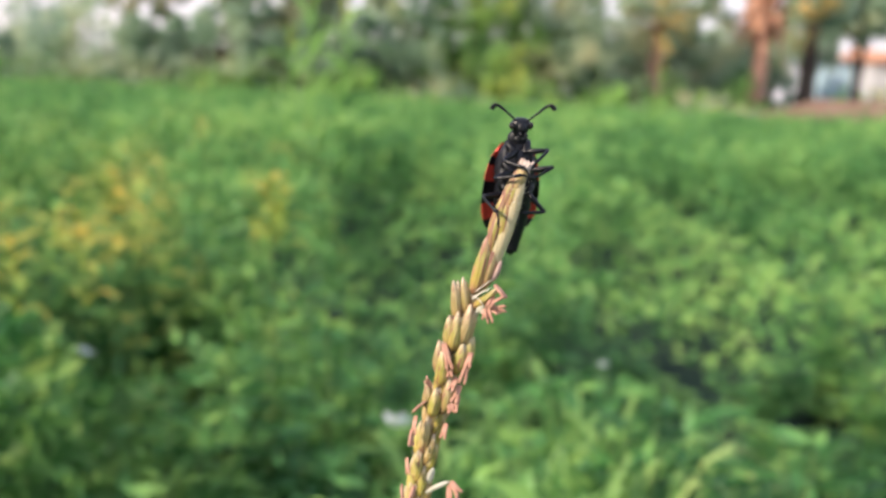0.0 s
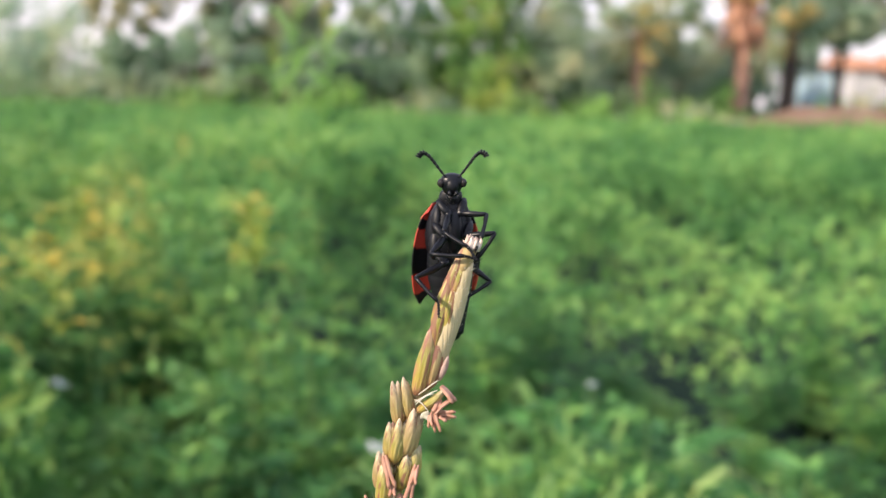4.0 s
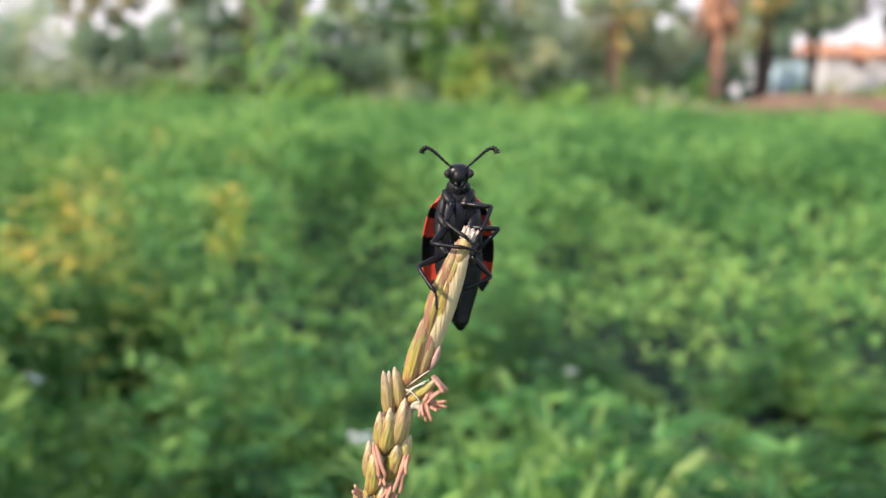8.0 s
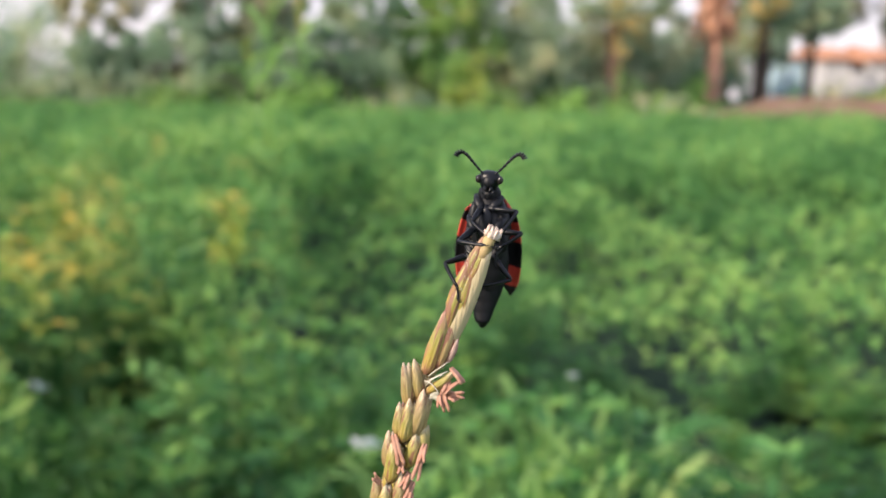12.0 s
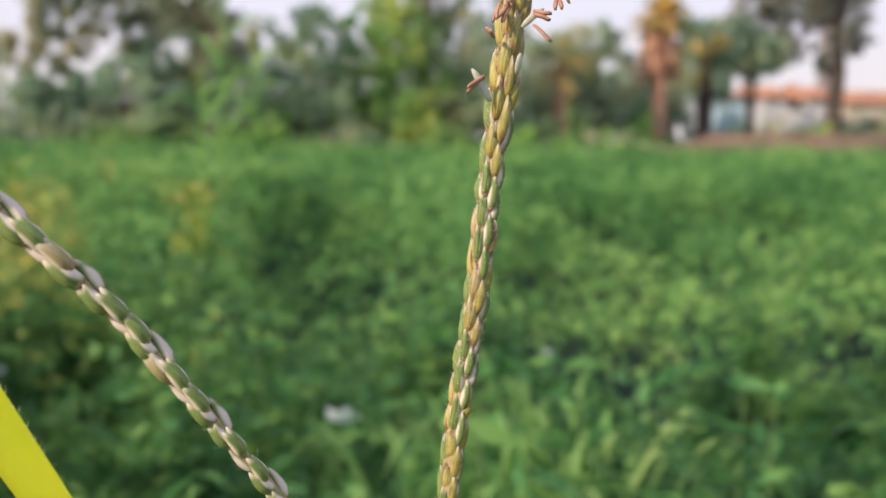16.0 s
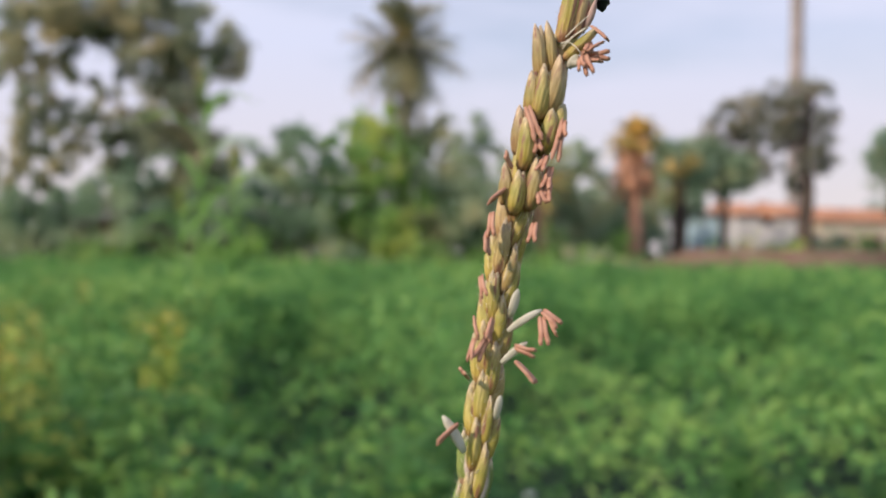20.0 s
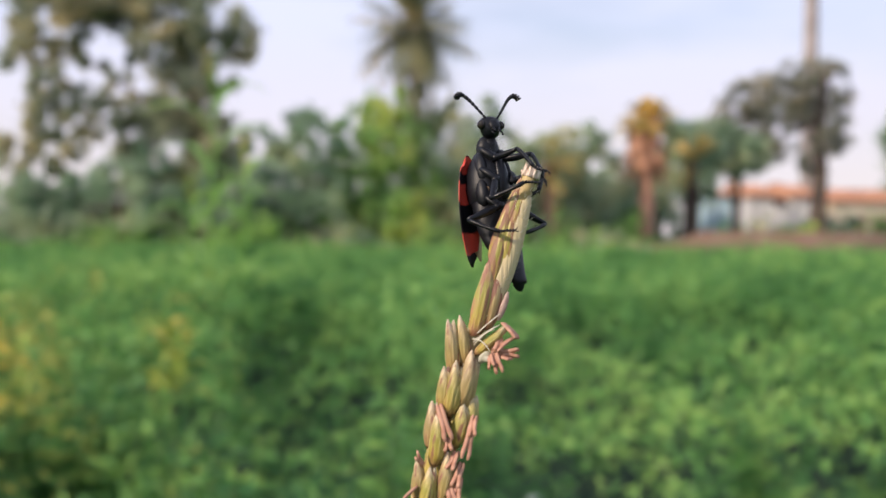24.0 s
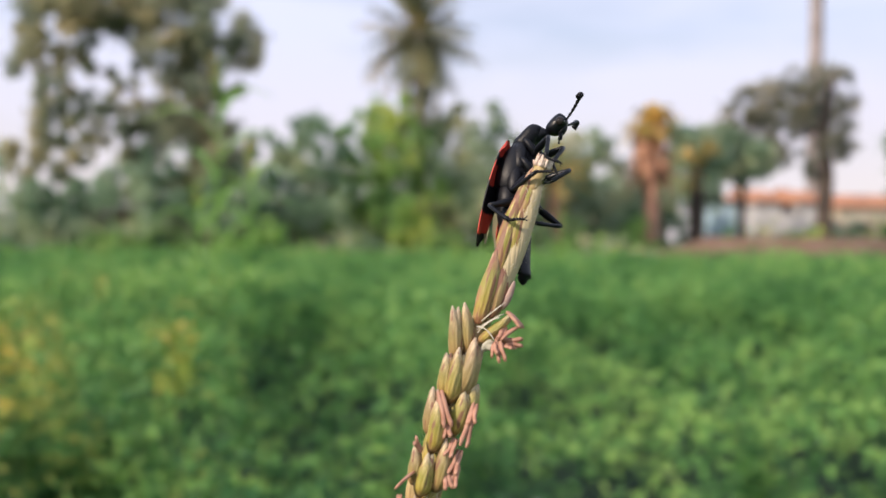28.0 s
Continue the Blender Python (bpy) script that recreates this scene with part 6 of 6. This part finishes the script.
# abdomen: seconds, bend in degrees
BEND = [(0.0, 18), (1.0, 16), (2.0, 12), (3.0, 4), (6.0, 7), (8.0, 3), (11.0, 8), (20.0, -2), (24.0, 1), (26.0, -9), (28.0, -3)]
# wing cases: seconds, spread in millimetres, fold to the body and turn in degrees
SPREAD = [(0.0, 0.0, 0.0, 0.0), (14.0, 0.0, 0.0, 0.0), (20.0, 0.7, 6.0, 0.0), (28.0, 0.7, 6.0, 4.0)]


# the end of the spike bows under the beetle: seconds, degrees
BOW = [(0.0, 0.0), (6.0, 0.3), (7.0, 1.5), (9.0, 1.8), (10.0, 3.2), (11.0, 4.6), (11.5, 4.6), (14.0, 0.0), (28.0, 0.0)]


def glide(rows, t, col):
    return float(np.interp(t, [r[0] for r in rows], [r[col] for r in rows]))


def sway_at(t):
    dx, dy, dz, rx, ry = (glide(SWAY, t, c) for c in range(1, 6))
    return Matrix.Translation(PIVOT + Vector((dx, dy, dz))) @ pose(0, 0, 0, rx, ry, 0) @ Matrix.Translation(-PIVOT)


def bow_at(t, foot):
    """The bow of the spike's end about its foot."""
    return Matrix.Translation(foot) @ pose(0, 0, 0, 0, glide(BOW, t, 1), 0) @ Matrix.Translation(-foot)


def rest_at(t):
    """The beetle's pose on the tassel at rest."""
    x, y, z, roll, pitch, turn = (glide(CRAWL, t, c) for c in range(1, 7))
    return pose(x / 1000, y / 1000, EYE + z / 1000) @ pose(0, 0, 0, 0, roll, 0) @ pose(0, 0, 0, pitch, 0, 0) @ pose(0, 0, 0, 0, 0, turn)


def along(d, side):
    """The turn that lays +z along d, with +x as near to side as it gets."""
    z = d.normalized()
    x = (side - z * side.dot(z)).normalized()
    return Matrix((x, z.cross(x), z)).transposed().to_4x4()


def leg_poses(t, spec):
    """Thigh, shin and foot of a leg whose claw keeps its hold on the tassel."""
    hip, hold, claw, hold_b, claw_b, (thigh, shin, foot), knee_a, knee_b = spec
    share = min(1.0, max(0.0, (t - 14) / 6))
    hold = Vector(hold).lerp(Vector(hold_b), share)
    body = rest_at(t)
    back = body.to_3x3().inverted()
    h = Vector(hip) * MM
    e = body.inverted() @ bow_at(t, Vector((0.0034, 0.1325, EYE - 0.0325))) @ Vector((hold[0] / 1000, hold[1] / 1000, EYE + hold[2] / 1000))
    pole = back @ Vector(knee_a).lerp(Vector(knee_b), share)
    way = e - h
    a, b = thigh * MM, shin * MM
    ln = min(way.length, (a + b) * 0.985)
    way.normalize()
    out = (pole - way * pole.dot(way)).normalized()
    k = (a * a - b * b + ln * ln) / (2 * ln)
    knee = h + way * k + out * math.sqrt(max(1e-12, a * a - k * k))
    end = h + way * ln
    hinge = way.cross(out)
    leg = Matrix.Translation(h) @ along(knee - h, hinge)
    tib = Matrix.Translation(knee) @ along(end - knee, hinge)
    tar = Matrix.Translation(end) @ along(back @ Vector(claw).lerp(Vector(claw_b), share), hinge)
    return leg, leg.inverted() @ tib, leg.inverted() @ tar


def motions():
    times = sorted({r[0] for r in SWAY} | {12.5, 4.5, 22.5})
    walk(TASSEL, [(t, sway_at(t) @ Matrix.Translation(BASE)) for t in times])
    spike = next(o for o in TASSEL.children if o.name.startswith("spike_core"))
    walk(spike, [(t, bow_at(t, spot(3.4, -32.5))) for t, _ in BOW])
    walk(BEETLE, [(t, sway_at(t) @ rest_at(t)) for t in times])
    named = lambda name: [o for o in BEETLE.children if o.name.startswith(name)]
    head, belly, collar = named("head")[0], named("abdomen")[0], named("pronotum")[0]
    walk(belly, [(t, Matrix.Translation(BELLY) @ pose(0, 0, 0, bend, 0, 0)) for t, bend in BEND])
    walk(head, [(t, Matrix.Translation(NECK) @ pose(0, 0, 0, nod, 0, turn) @ pose(0, 0, stretch * MM)) for t, nod, turn, stretch in NOD])
    walk(collar, [(t, Matrix.Translation(NECK) @ pose(0, 0, 0, 0.55 * nod, 0, 0.4 * turn) @ pose(0, 0, 0.5 * stretch * MM)) for t, nod, turn, stretch in NOD])
    for o in named("elytron"):
        s = 1 if o.location.x > 0 else -1
        m = Matrix.Translation(o.location.copy())
        walk(o, [(t, m @ pose(s * c * MM, 0, 0, 0, s * fold, s * a)) for t, c, fold, a in SPREAD])
    # the claws keep their hold on the spike as the body turns
    for o, spec in zip(named("leg"), LEGS):
        shin = next(c for c in o.children if c.name.startswith("tibia"))
        foot = next(c for c in o.children if c.name.startswith("tarsus"))
        poses = [(t, leg_poses(t, spec)) for t in times]
        for k, piece in enumerate((o, shin, foot)):
            walk(piece, [(t, p[k]) for t, p in poses])
    for o in head.children:
        if o.name.startswith("antenna"):
            s = 1 if o.location.x > 0 else -1
            m = Matrix.Translation(o.location.copy())
            walk(o, [(t, m @ pose(0, 0, 0, 5 * math.sin(1.3 * t + s), 7 * math.sin(0.9 * t + 1.5 * s), 6 * math.sin(0.7 * t))) for t in np.arange(0, 28.1, 1.0)])


motions()
